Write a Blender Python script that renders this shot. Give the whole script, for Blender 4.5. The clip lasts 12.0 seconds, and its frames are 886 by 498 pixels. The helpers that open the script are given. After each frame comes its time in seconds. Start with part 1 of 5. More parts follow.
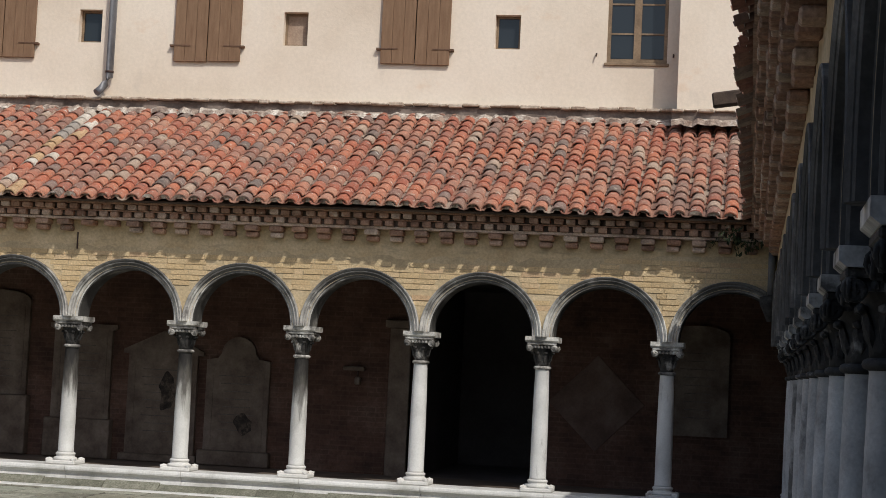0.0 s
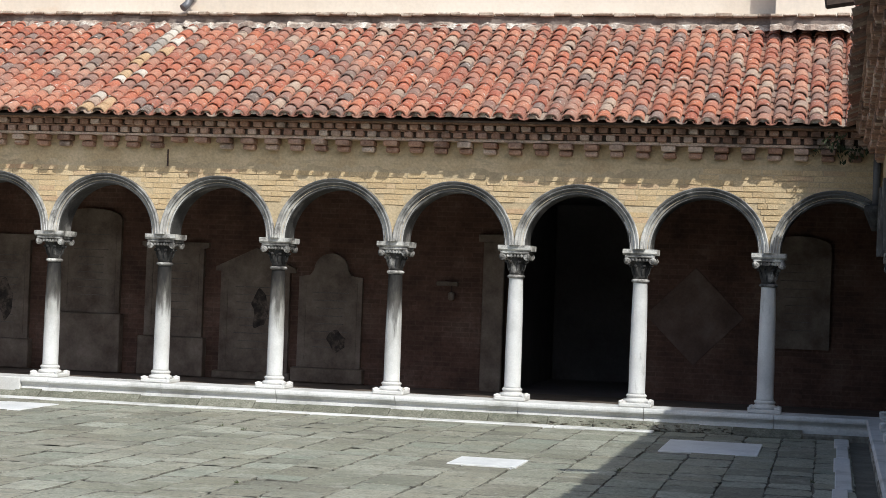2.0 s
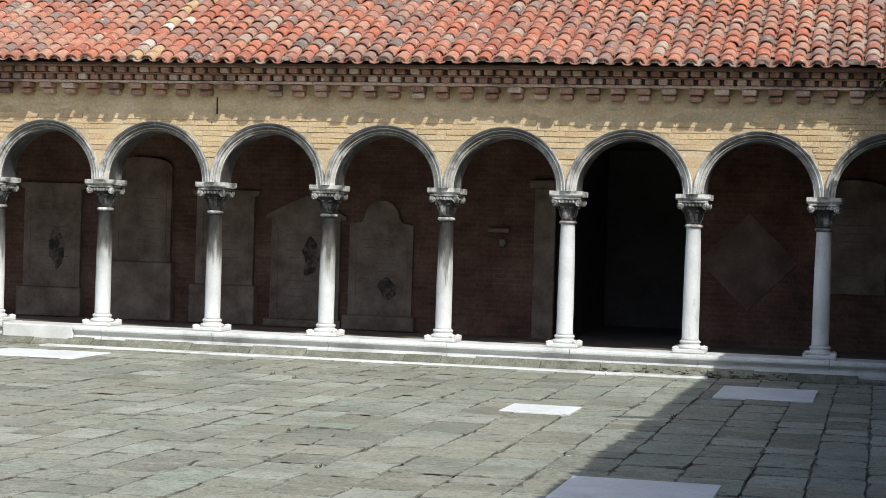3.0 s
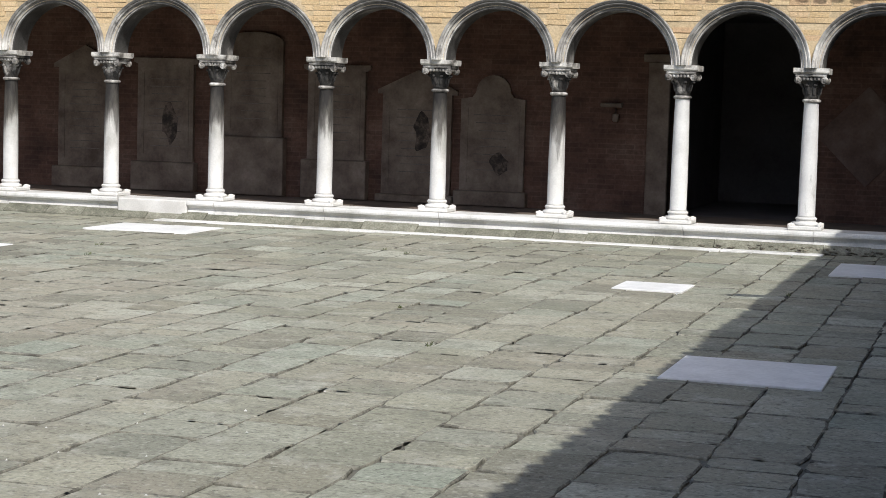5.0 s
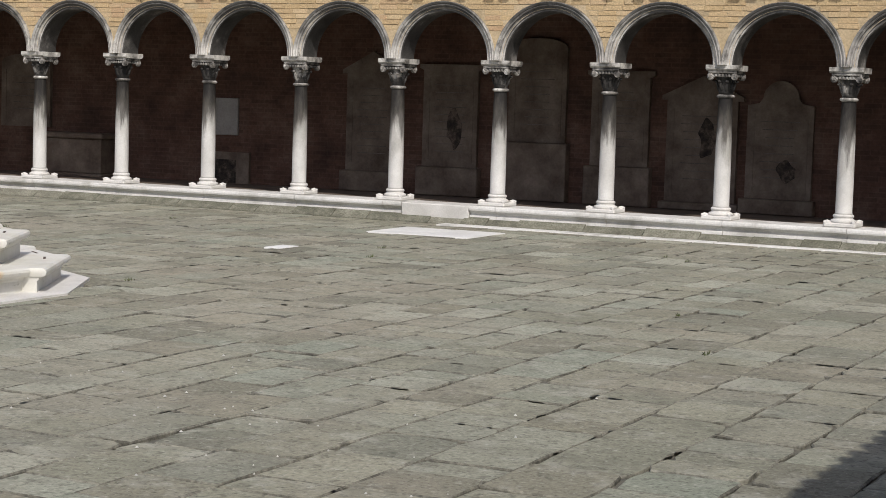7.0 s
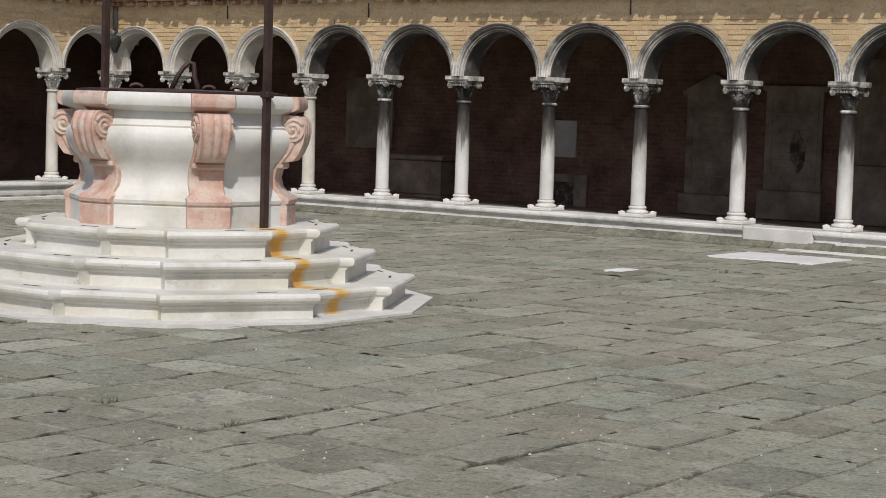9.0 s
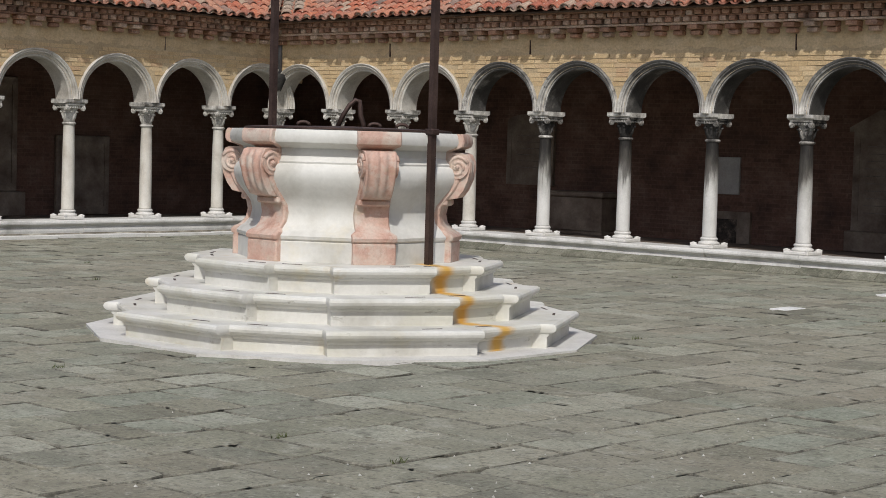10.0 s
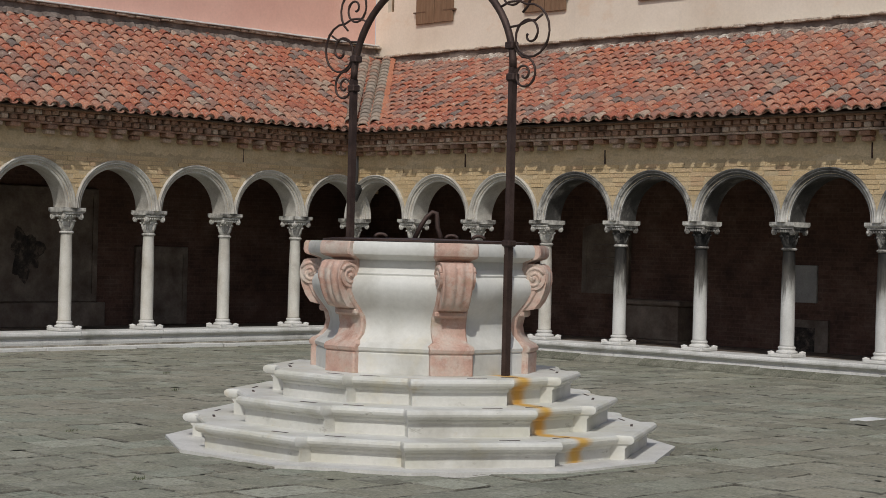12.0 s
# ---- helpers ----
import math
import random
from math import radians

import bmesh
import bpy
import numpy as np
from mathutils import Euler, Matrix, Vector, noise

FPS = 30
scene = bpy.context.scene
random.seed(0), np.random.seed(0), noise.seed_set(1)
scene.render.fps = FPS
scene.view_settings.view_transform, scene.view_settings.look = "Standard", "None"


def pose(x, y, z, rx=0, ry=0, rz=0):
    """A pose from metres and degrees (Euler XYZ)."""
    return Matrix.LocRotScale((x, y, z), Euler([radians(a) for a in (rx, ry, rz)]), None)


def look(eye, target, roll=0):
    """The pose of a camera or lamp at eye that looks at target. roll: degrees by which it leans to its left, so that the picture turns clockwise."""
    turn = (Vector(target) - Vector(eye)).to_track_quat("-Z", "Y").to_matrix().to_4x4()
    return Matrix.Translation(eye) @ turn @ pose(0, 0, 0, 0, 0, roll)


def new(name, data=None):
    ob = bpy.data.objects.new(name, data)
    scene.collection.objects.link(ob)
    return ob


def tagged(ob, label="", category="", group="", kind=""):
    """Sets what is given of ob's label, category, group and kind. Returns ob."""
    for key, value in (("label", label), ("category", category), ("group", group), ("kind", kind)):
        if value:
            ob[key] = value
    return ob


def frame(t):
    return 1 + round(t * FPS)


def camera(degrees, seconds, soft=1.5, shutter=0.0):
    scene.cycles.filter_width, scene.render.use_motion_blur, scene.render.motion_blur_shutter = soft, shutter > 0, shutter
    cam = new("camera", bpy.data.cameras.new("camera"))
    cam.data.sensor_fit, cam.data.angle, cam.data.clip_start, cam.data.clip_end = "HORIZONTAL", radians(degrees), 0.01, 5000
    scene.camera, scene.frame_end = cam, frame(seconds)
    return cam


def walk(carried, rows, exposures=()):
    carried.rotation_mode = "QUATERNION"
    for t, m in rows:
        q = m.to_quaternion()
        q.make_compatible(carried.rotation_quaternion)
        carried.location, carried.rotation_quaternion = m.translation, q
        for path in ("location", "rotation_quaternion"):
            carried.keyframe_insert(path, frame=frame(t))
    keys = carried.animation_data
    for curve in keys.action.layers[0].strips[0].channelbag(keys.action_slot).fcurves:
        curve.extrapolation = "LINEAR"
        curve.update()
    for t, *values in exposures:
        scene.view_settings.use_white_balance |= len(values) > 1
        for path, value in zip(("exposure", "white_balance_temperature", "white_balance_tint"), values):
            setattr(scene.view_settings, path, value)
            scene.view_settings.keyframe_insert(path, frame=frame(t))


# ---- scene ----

# ================= camera and its way =================
cam = camera(28.23, 12.0, soft=0.8)
ROWS = [  # seconds, eye, degrees left of +y, degrees up, lean
    (0.0, (-0.435, -21.513, 1.686), 9.796, 3.932, 2.744),
    (0.5, (-0.487, -21.437, 1.685), 10.232, 3.161, 2.609),
    (1.0, (-0.544, -21.360, 1.681), 10.890, 2.485, 2.392),
    (1.5, (-0.600, -21.270, 1.680), 11.619, 1.785, 2.215),
    (2.0, (-0.639, -21.184, 1.675), 12.378, 1.068, 2.112),
    (2.5, (-0.665, -21.110, 1.668), 13.169, 0.264, 1.904),
    (3.0, (-0.680, -21.056, 1.663), 13.950, -0.689, 1.763),
    (5.0, (-0.706, -20.940, 1.689), 17.472, -4.916, 1.673),
    (5.5, (-0.711, -20.918, 1.691), 19.205, -5.004, 1.682),
    (6.0, (-0.703, -20.886, 1.688), 21.480, -5.042, 1.622),
    (6.5, (-0.691, -20.843, 1.675), 24.066, -5.011, 1.641),
    (7.0, (-0.687, -20.799, 1.658), 26.799, -4.922, 1.742),
    (9.0, (-0.869, -20.719, 1.632), 37.540, -4.478, 1.742),
    (9.5, (-0.915, -20.719, 1.627), 40.242, -4.072, 1.700),
    (10.0, (-0.942, -20.733, 1.633), 42.666, -3.443, 1.655),
    (10.5, (-0.953, -20.751, 1.644), 44.282, -2.558, 1.512),
    (11.0, (-0.953, -20.760, 1.658), 45.094, -1.625, 1.462),
    (11.5, (-0.938, -20.769, 1.666), 45.193, -0.667, 1.411),
    (12.0, (-0.917, -20.791, 1.667), 45.173, -0.019, 1.404),
]


def aim(eye, yaw, pitch):
    a, b = radians(yaw), radians(pitch)
    return Vector(eye) + Vector((-math.sin(a) * math.cos(b), math.cos(a) * math.cos(b), math.sin(b)))


walk(cam, [(t, look(e, aim(e, yaw, pitch), roll)) for t, e, yaw, pitch, roll in ROWS], exposures=[(t, e, k, n) for t, e, k, n in ((0.0, -0.36, 6540, 7), (1.0, -0.10, 6300, 6), (1.5, 0.03, 6260, 6), (2.5, 0.24, 6130, 4), (5.0, 0.29, 6330, 8), (5.5, 0.24, 6380, 9), (6.5, -0.02, 6520, 10), (7.2, -0.27, 6560, 10), (8.5, -0.39, 6520, 10), (9.5, -0.40, 6450, 9), (10.5, -0.51, 6430, 8), (12.0, -0.80, 6430, 7))])

# ================= sky and sun =================
SUN = Vector((0.585, -0.745, 1.0)).normalized()
world = bpy.data.worlds.new("sky")
scene.world = world
world.use_nodes = True
wn = world.node_tree
sky = wn.nodes.new("ShaderNodeTexSky")
sky.sky_type, sky.sun_disc = "NISHITA", False
sky.air_density, sky.dust_density, sky.ozone_density = 0.9, 2.2, 0.6
sky.sun_elevation, sky.sun_rotation = math.asin(SUN.z), math.atan2(SUN.x, SUN.y)
wn.links.new(sky.outputs[0], wn.nodes["Background"].inputs[0])
wn.nodes["Background"].inputs[1].default_value = 0.165
sun = new("sun", bpy.data.lights.new("sun", "SUN"))
sun.data.energy, sun.data.angle, sun.data.color = 3.5, radians(0.55), (1.0, 0.965, 0.92)
sun.matrix_world = look((0, 0, 30), Vector((0, 0, 30)) - SUN)


# ================= materials =================
def tint(c, k):
    return tuple(min(1.0, v * k) for v in c)


def material(name, stops, rough=0.85, scale=3.0, fine=40.0, bump=0.3, fine_mix=0.35, rand="", rand_stops=None, metal=0.0, detail=6.0, rand_mix=0.85, stretch=(1, 1, 1), spec=0.3):
    """Two scales of noise through a ramp, over colours that may vary from piece to piece, with fine relief."""
    m = bpy.data.materials.new(name)
    m.use_nodes = True
    t = m.node_tree
    N, L = t.nodes, t.links
    b = N["Principled BSDF"]
    b.inputs["Roughness"].default_value, b.inputs["Metallic"].default_value = rough, metal
    b.inputs["Specular IOR Level"].default_value = spec
    co = N.new("ShaderNodeTexCoord")
    mp = N.new("ShaderNodeMapping")
    mp.inputs["Scale"].default_value = stretch
    geo = N.new("ShaderNodeNewGeometry")
    L.new(geo.outputs["Position"], mp.inputs[0])
    n1, n2 = N.new("ShaderNodeTexNoise"), N.new("ShaderNodeTexNoise")
    for n, s, d in ((n1, scale, detail), (n2, fine, 4.0)):
        n.inputs["Scale"].default_value, n.inputs["Detail"].default_value, n.inputs["Roughness"].default_value = s, d, 0.62
        L.new(mp.outputs[0], n.inputs["Vector"])
    ramp = N.new("ShaderNodeValToRGB")
    e = ramp.color_ramp.elements
    while len(e) < len(stops):
        e.new(0.5)
    for i, (p, c) in enumerate(stops):
        e[i].position, e[i].color = p, (*c, 1)
    L.new(n1.outputs[0], ramp.inputs[0])
    out = ramp.outputs[0]
    if rand:
        r2 = N.new("ShaderNodeValToRGB")
        r2.color_ramp.interpolation = "CONSTANT" if rand_stops[0] == "steps" else "LINEAR"
        rs = [s for s in rand_stops if s != "steps"]
        e = r2.color_ramp.elements
        while len(e) < len(rs):
            e.new(0.5)
        for i, (p, c) in enumerate(rs):
            e[i].position, e[i].color = p, (*c, 1)
        if rand == "island":
            L.new(geo.outputs["Random Per Island"], r2.inputs[0])
        else:
            oi = N.new("ShaderNodeObjectInfo")
            L.new(oi.outputs["Random"], r2.inputs[0])
        mx = N.new("ShaderNodeMix")
        mx.data_type, mx.blend_type = "RGBA", "MIX"
        mx.inputs[0].default_value = rand_mix
        L.new(out, mx.inputs[6])
        L.new(r2.outputs[0], mx.inputs[7])
        out = mx.outputs[2]
    r3 = N.new("ShaderNodeMapRange")
    r3.inputs[3].default_value, r3.inputs[4].default_value = 1 - fine_mix, 1 + fine_mix
    r3.inputs[1].default_value, r3.inputs[2].default_value = 0.25, 0.75
    L.new(n2.outputs[0], r3.inputs[0])
    mul = N.new("ShaderNodeMix")
    mul.data_type, mul.blend_type = "RGBA", "MULTIPLY"
    mul.inputs[0].default_value = 1.0
    L.new(out, mul.inputs[6])
    L.new(r3.outputs[0], mul.inputs[7])
    L.new(mul.outputs[2], b.inputs["Base Color"])
    if bump:
        bp = N.new("ShaderNodeBump")
        bp.inputs["Strength"].default_value, bp.inputs["Distance"].default_value = bump, 0.01
        L.new(n2.outputs[0], bp.inputs["Height"])
        L.new(bp.outputs[0], b.inputs["Normal"])
    m["out"] = mul.name
    return m


def overlay(m, colour, field, lo, hi, amount=1.0, scale=6.0, stretch=(1, 1, 1)):
    """Lays a stain of one colour over a material, where field ('z', 'noise', or both) runs from lo to hi."""
    t = m.node_tree
    N, L = t.nodes, t.links
    b = N["Principled BSDF"]
    src = b.inputs["Base Color"].links[0].from_socket
    geo = N.new("ShaderNodeNewGeometry")
    mp = N.new("ShaderNodeMapping")
    mp.inputs["Scale"].default_value = stretch
    L.new(geo.outputs["Position"], mp.inputs[0])
    n = N.new("ShaderNodeTexNoise")
    n.inputs["Scale"].default_value, n.inputs["Detail"].default_value, n.inputs["Roughness"].default_value = scale, 7.0, 0.65
    L.new(mp.outputs[0], n.inputs["Vector"])
    if "z" in field:
        sep = N.new("ShaderNodeSeparateXYZ")
        L.new(geo.outputs["Position"], sep.inputs[0])
        ad = N.new("ShaderNodeMath")
        ad.operation = "MULTIPLY_ADD"
        ad.inputs[1].default_value = 1.3
        L.new(n.outputs[0], ad.inputs[0])
        L.new(sep.outputs[2], ad.inputs[2])
        val = ad.outputs[0]
    else:
        val = n.outputs[0]
    mr = N.new("ShaderNodeMapRange")
    mr.inputs[1].default_value, mr.inputs[2].default_value, mr.inputs[4].default_value = lo, hi, amount
    L.new(val, mr.inputs[0])
    mx = N.new("ShaderNodeMix")
    mx.data_type = "RGBA"
    L.new(mr.outputs[0], mx.inputs[0])
    L.new(src, mx.inputs[6])
    mx.inputs[7].default_value = (*colour, 1)
    L.new(mx.outputs[2], b.inputs["Base Color"])
    return m


TILE = [(0.0, (0.39, 0.115, 0.068)), (0.14, (0.43, 0.175, 0.112)), (0.28, (0.32, 0.092, 0.060)), (0.42, (0.42, 0.21, 0.145)), (0.52, (0.24, 0.13, 0.105)),
        (0.63, (0.37, 0.145, 0.098)), (0.75, (0.20, 0.145, 0.13)), (0.81, (0.42, 0.135, 0.075)), (0.92, (0.38, 0.29, 0.225)), (0.965, (0.14, 0.12, 0.112))]
BRICK = [(0.0, (0.50, 0.36, 0.19)), (0.3, (0.60, 0.45, 0.26)), (0.55, (0.47, 0.34, 0.19)), (0.8, (0.64, 0.50, 0.31)), (1.0, (0.45, 0.28, 0.17))]
PAVE = [(0.0, (0.183, 0.185, 0.142)), (0.18, (0.299, 0.3, 0.235)), (0.34, (0.227, 0.225, 0.167)), (0.48, (0.304, 0.295, 0.221)), (0.62, (0.251, 0.27, 0.211)), (0.76, (0.386, 0.385, 0.309)), (0.88, (0.241, 0.228, 0.167)), (1.0, (0.164, 0.16, 0.122))]
M = {}
M["tile"] = material("roof_tile", [(0.3, (0.20, 0.12, 0.08)), (0.7, (0.45, 0.24, 0.15))], 0.9, 3.0, 35.0, 0.4, 0.35, "island", ["steps"] + TILE, rand_mix=0.8)
M["tile_one"] = material("roof_tile_single", [(0.3, (0.20, 0.12, 0.08)), (0.7, (0.45, 0.24, 0.15))], 0.9, 3.0, 35.0, 0.4, 0.35, "object", ["steps"] + TILE, rand_mix=0.8)
M["tile_washed"] = material("washed_grey_tile", [(0.3, (0.20, 0.15, 0.12)), (0.7, (0.46, 0.38, 0.30))], 0.95, 4.0, 35.0, 0.4, 0.35, "island", ["steps", (0.0, (0.50, 0.44, 0.37)), (0.3, (0.30, 0.27, 0.24)), (0.55, (0.46, 0.29, 0.15)), (0.75, (0.60, 0.55, 0.48))], rand_mix=0.75)
M["eave_end"] = material("pale_eave_mortar", [(0.34, (0.16, 0.11, 0.09)), (0.5, (0.36, 0.28, 0.22)), (0.66, (0.62, 0.55, 0.46))], 0.95, 7.0, 40.0, 0.5, 0.35)
M["channel"] = material("channel_tile", [(0.3, (0.11, 0.070, 0.055)), (0.7, (0.30, 0.165, 0.115))], 0.95, 4.0, 30.0, 0.4, 0.35, "island", ["steps", (0.0, (0.27, 0.11, 0.075)), (0.25, (0.19, 0.11, 0.085)), (0.5, (0.31, 0.16, 0.11)), (0.75, (0.23, 0.17, 0.14)), (0.9, (0.34, 0.27, 0.21))], rand_mix=0.7)
M["brick"] = material("ochre_brick", [(0.3, (0.44, 0.31, 0.17)), (0.7, (0.64, 0.49, 0.30))], 0.92, 1.6, 45.0, 0.5, 0.25, "island", BRICK, rand_mix=0.6)
M["brick_one"] = material("ochre_brick_single", [(0.3, (0.44, 0.31, 0.17)), (0.7, (0.64, 0.49, 0.30))], 0.92, 1.6, 45.0, 0.5, 0.25, "object", BRICK, rand_mix=0.6)
M["mortar"] = material("ochre_mortar_wall", [(0.3, (0.36, 0.275, 0.17)), (0.5, (0.48, 0.375, 0.235)), (0.7, (0.58, 0.46, 0.30))], 0.95, 1.2, 30.0, 0.5, 0.25)
M["cornice"] = material("weathered_cornice_brick", [(0.3, (0.17, 0.085, 0.055)), (0.5, (0.37, 0.215, 0.145)), (0.72, (0.58, 0.43, 0.32))], 0.95, 5.0, 40.0, 0.6, 0.35, "object", [(0, (0.20, 0.105, 0.07)), (0.35, (0.46, 0.27, 0.18)), (0.65, (0.36, 0.22, 0.16)), (1, (0.70, 0.57, 0.45))], rand_mix=0.65)
# Dark colour stands for the shade in the gaps between dentils.
M["cornice_dark"] = material("gap_shade_core", [(0.3, (0.05, 0.035, 0.028)), (0.7, (0.15, 0.105, 0.08))], 0.95, 3.0, 40.0, 0.4, 0.3)
M["plaque"] = material("dim_plaque_stone", [(0.3, (0.29, 0.275, 0.255)), (0.7, (0.42, 0.40, 0.375))], 0.8, 3.0, 40.0, 0.2, 0.12)
M["stone"] = material("istrian_stone", [(0.3, (0.56, 0.54, 0.49)), (0.6, (0.72, 0.70, 0.65)), (0.8, (0.78, 0.76, 0.71))], 0.6, 2.2, 40.0, 0.25, 0.1)
M["arch"] = material("weathered_arch_stone", [(0.32, (0.22, 0.21, 0.195)), (0.48, (0.45, 0.43, 0.40)), (0.68, (0.70, 0.68, 0.63))], 0.75, 2.6, 40.0, 0.4, 0.2)
M["coping"] = material("coping_stone", [(0.30, (0.40, 0.39, 0.36)), (0.48, (0.62, 0.61, 0.585)), (0.75, (0.72, 0.71, 0.685))], 0.65, 1.8, 40.0, 0.25, 0.12)
M["kerbside"] = material("stylobate_side", [(0.34, (0.09, 0.08, 0.06)), (0.5, (0.23, 0.21, 0.17)), (0.66, (0.44, 0.42, 0.36))], 0.9, 2.5, 30.0, 0.4, 0.25)
M["plaster"] = material("cream_plaster", [(0.25, (0.60, 0.50, 0.40)), (0.5, (0.70, 0.605, 0.50)), (0.75, (0.76, 0.67, 0.57))], 0.92, 0.55, 22.0, 0.2, 0.06)
M["pink"] = material("pink_plaster", [(0.25, (0.62, 0.36, 0.29)), (0.5, (0.70, 0.43, 0.35)), (0.75, (0.72, 0.49, 0.41))], 0.92, 0.5, 22.0, 0.2, 0.06)
# Portico brick, floor and ceiling coloured darker than lit stone to deepen their shade.
M["inner"] = material("shade_dark_brick_wall", [(0.3, (0.062, 0.038, 0.029)), (0.5, (0.115, 0.066, 0.049)), (0.7, (0.17, 0.112, 0.085))], 0.95, 1.4, 25.0, 0.5, 0.25)
def courses(m, dark):
    """Faint brick courses in a wall that stays far off and dim."""
    t = m.node_tree
    N, L = t.nodes, t.links
    b = N["Principled BSDF"]
    geo, sep, add, com = N.new("ShaderNodeNewGeometry"), N.new("ShaderNodeSeparateXYZ"), N.new("ShaderNodeMath"), N.new("ShaderNodeCombineXYZ")
    L.new(geo.outputs["Position"], sep.inputs[0])
    L.new(sep.outputs[0], add.inputs[0])
    L.new(sep.outputs[1], add.inputs[1])
    L.new(add.outputs[0], com.inputs[0])
    L.new(sep.outputs[2], com.inputs[1])
    br = N.new("ShaderNodeTexBrick")
    L.new(com.outputs[0], br.inputs["Vector"])
    br.inputs["Scale"].default_value, br.inputs["Mortar Size"].default_value = 1.0, 0.008
    br.inputs["Brick Width"].default_value, br.inputs["Row Height"].default_value = 0.26, 0.07
    br.inputs["Color1"].default_value, br.inputs["Color2"].default_value, br.inputs["Mortar"].default_value = (0.85, 0.83, 0.82, 1), (1.15, 1.08, 1.05, 1), (dark, dark, dark, 1)
    mx = N.new("ShaderNodeMix")
    mx.data_type, mx.blend_type = "RGBA", "MULTIPLY"
    mx.inputs[0].default_value = 1.0
    L.new(b.inputs["Base Color"].links[0].from_socket, mx.inputs[6])
    L.new(br.outputs[0], mx.inputs[7])
    L.new(mx.outputs[2], b.inputs["Base Color"])


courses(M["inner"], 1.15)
# Passage colour lifted to stand in for haze over the dark doorway.
M["passage"] = material("haze_lifted_passage", [(0.3, (0.14, 0.125, 0.12)), (0.7, (0.21, 0.195, 0.19))], 0.9, 1.5, 25.0, 0.3, 0.15)
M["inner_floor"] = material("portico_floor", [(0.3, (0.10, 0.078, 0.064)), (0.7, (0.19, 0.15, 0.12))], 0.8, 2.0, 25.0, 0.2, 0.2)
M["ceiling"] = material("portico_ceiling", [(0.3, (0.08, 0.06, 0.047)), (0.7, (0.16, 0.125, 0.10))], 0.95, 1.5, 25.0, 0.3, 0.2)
M["slab"] = material("memorial_stone", [(0.3, (0.10, 0.072, 0.055)), (0.5, (0.175, 0.135, 0.105)), (0.72, (0.26, 0.21, 0.17))], 0.8, 3.0, 30.0, 0.2, 0.15)
M["dim_slab"] = material("brown_tablet_stone", [(0.3, (0.085, 0.054, 0.042)), (0.5, (0.14, 0.092, 0.072)), (0.7, (0.19, 0.135, 0.108))], 0.85, 2.4, 30.0, 0.2, 0.15)
# Black for the tablets' stains and for the niche's painted shade.
M["stain_and_niche"] = material("black_crust_and_niche_shade", [(0.36, (0.03, 0.026, 0.023)), (0.5, (0.06, 0.048, 0.04)), (0.62, (0.15, 0.115, 0.092))], 0.95, 8.0, 50.0, 0.4, 0.3)
M["edge"] = material("grimy_slab_edge", [(0.36, (0.09, 0.085, 0.070)), (0.5, (0.18, 0.172, 0.14)), (0.62, (0.27, 0.26, 0.21))], 0.95, 5.0, 40.0, 0.5, 0.35)
M["joint"] = material("pavement_joint", [(0.3, (0.08, 0.075, 0.062)), (0.7, (0.17, 0.16, 0.13))], 0.95, 3.0, 40.0, 0.4, 0.3)
M["pave"] = material("trachyte_paving", [(0.3, (0.15, 0.145, 0.11)), (0.5, (0.26, 0.245, 0.19)), (0.7, (0.37, 0.35, 0.28))], 0.9, 3.2, 42.0, 0.45, 0.35, "island", PAVE, rand_mix=0.86)
M["pave_one"] = material("trachyte_paving_single", [(0.3, (0.15, 0.145, 0.11)), (0.5, (0.26, 0.245, 0.19)), (0.7, (0.37, 0.35, 0.28))], 0.9, 3.2, 42.0, 0.45, 0.35, "object", PAVE, rand_mix=0.86)
M["foot"] = material("mossy_foot_stone", [(0.32, (0.07, 0.07, 0.052)), (0.5, (0.165, 0.163, 0.125)), (0.66, (0.28, 0.275, 0.22))], 0.95, 5.0, 40.0, 0.6, 0.35, "object", [(0, (0.11, 0.108, 0.082)), (0.5, (0.165, 0.162, 0.125)), (1, (0.23, 0.222, 0.18))], rand_mix=0.5)
M["white_slab"] = material("white_paving_slab", [(0.3, (0.58, 0.575, 0.555)), (0.7, (0.76, 0.755, 0.735))], 0.7, 2.0, 30.0, 0.2, 0.1)
M["well"] = material("well_stone", [(0.28, (0.48, 0.465, 0.42)), (0.5, (0.65, 0.64, 0.60)), (0.75, (0.73, 0.72, 0.685))], 0.55, 2.0, 30.0, 0.10, 0.05)
M["rosso"] = material("pink_verona_stone", [(0.28, (0.44, 0.25, 0.19)), (0.48, (0.54, 0.36, 0.29)), (0.66, (0.58, 0.47, 0.40))], 0.6, 4.0, 45.0, 0.25, 0.12)
M["iron"] = material("dark_wrought_iron", [(0.3, (0.045, 0.028, 0.024)), (0.7, (0.095, 0.062, 0.052))], 0.6, 6.0, 60.0, 0.3, 0.25, metal=0.4)
M["wood"] = material("brown_shutter_paint", [(0.3, (0.165, 0.095, 0.055)), (0.7, (0.235, 0.145, 0.088))], 0.75, 3.0, 30.0, 0.3, 0.15, stretch=(8, 8, 1))
M["pipe"] = material("grey_metal_pipe", [(0.3, (0.11, 0.11, 0.12)), (0.7, (0.20, 0.20, 0.21))], 0.5, 4.0, 40.0, 0.1, 0.1, metal=0.3)
M["rust"] = material("rust_stain", [(0.3, (0.46, 0.21, 0.012)), (0.7, (0.64, 0.38, 0.05))], 0.8, 6.0, 40.0, 0.1, 0.2)
M["timber"] = material("dark_eave_timber", [(0.3, (0.05, 0.035, 0.028)), (0.7, (0.13, 0.09, 0.065))], 0.9, 3.0, 30.0, 0.4, 0.25)
gm = bpy.data.materials.new("window_glass")
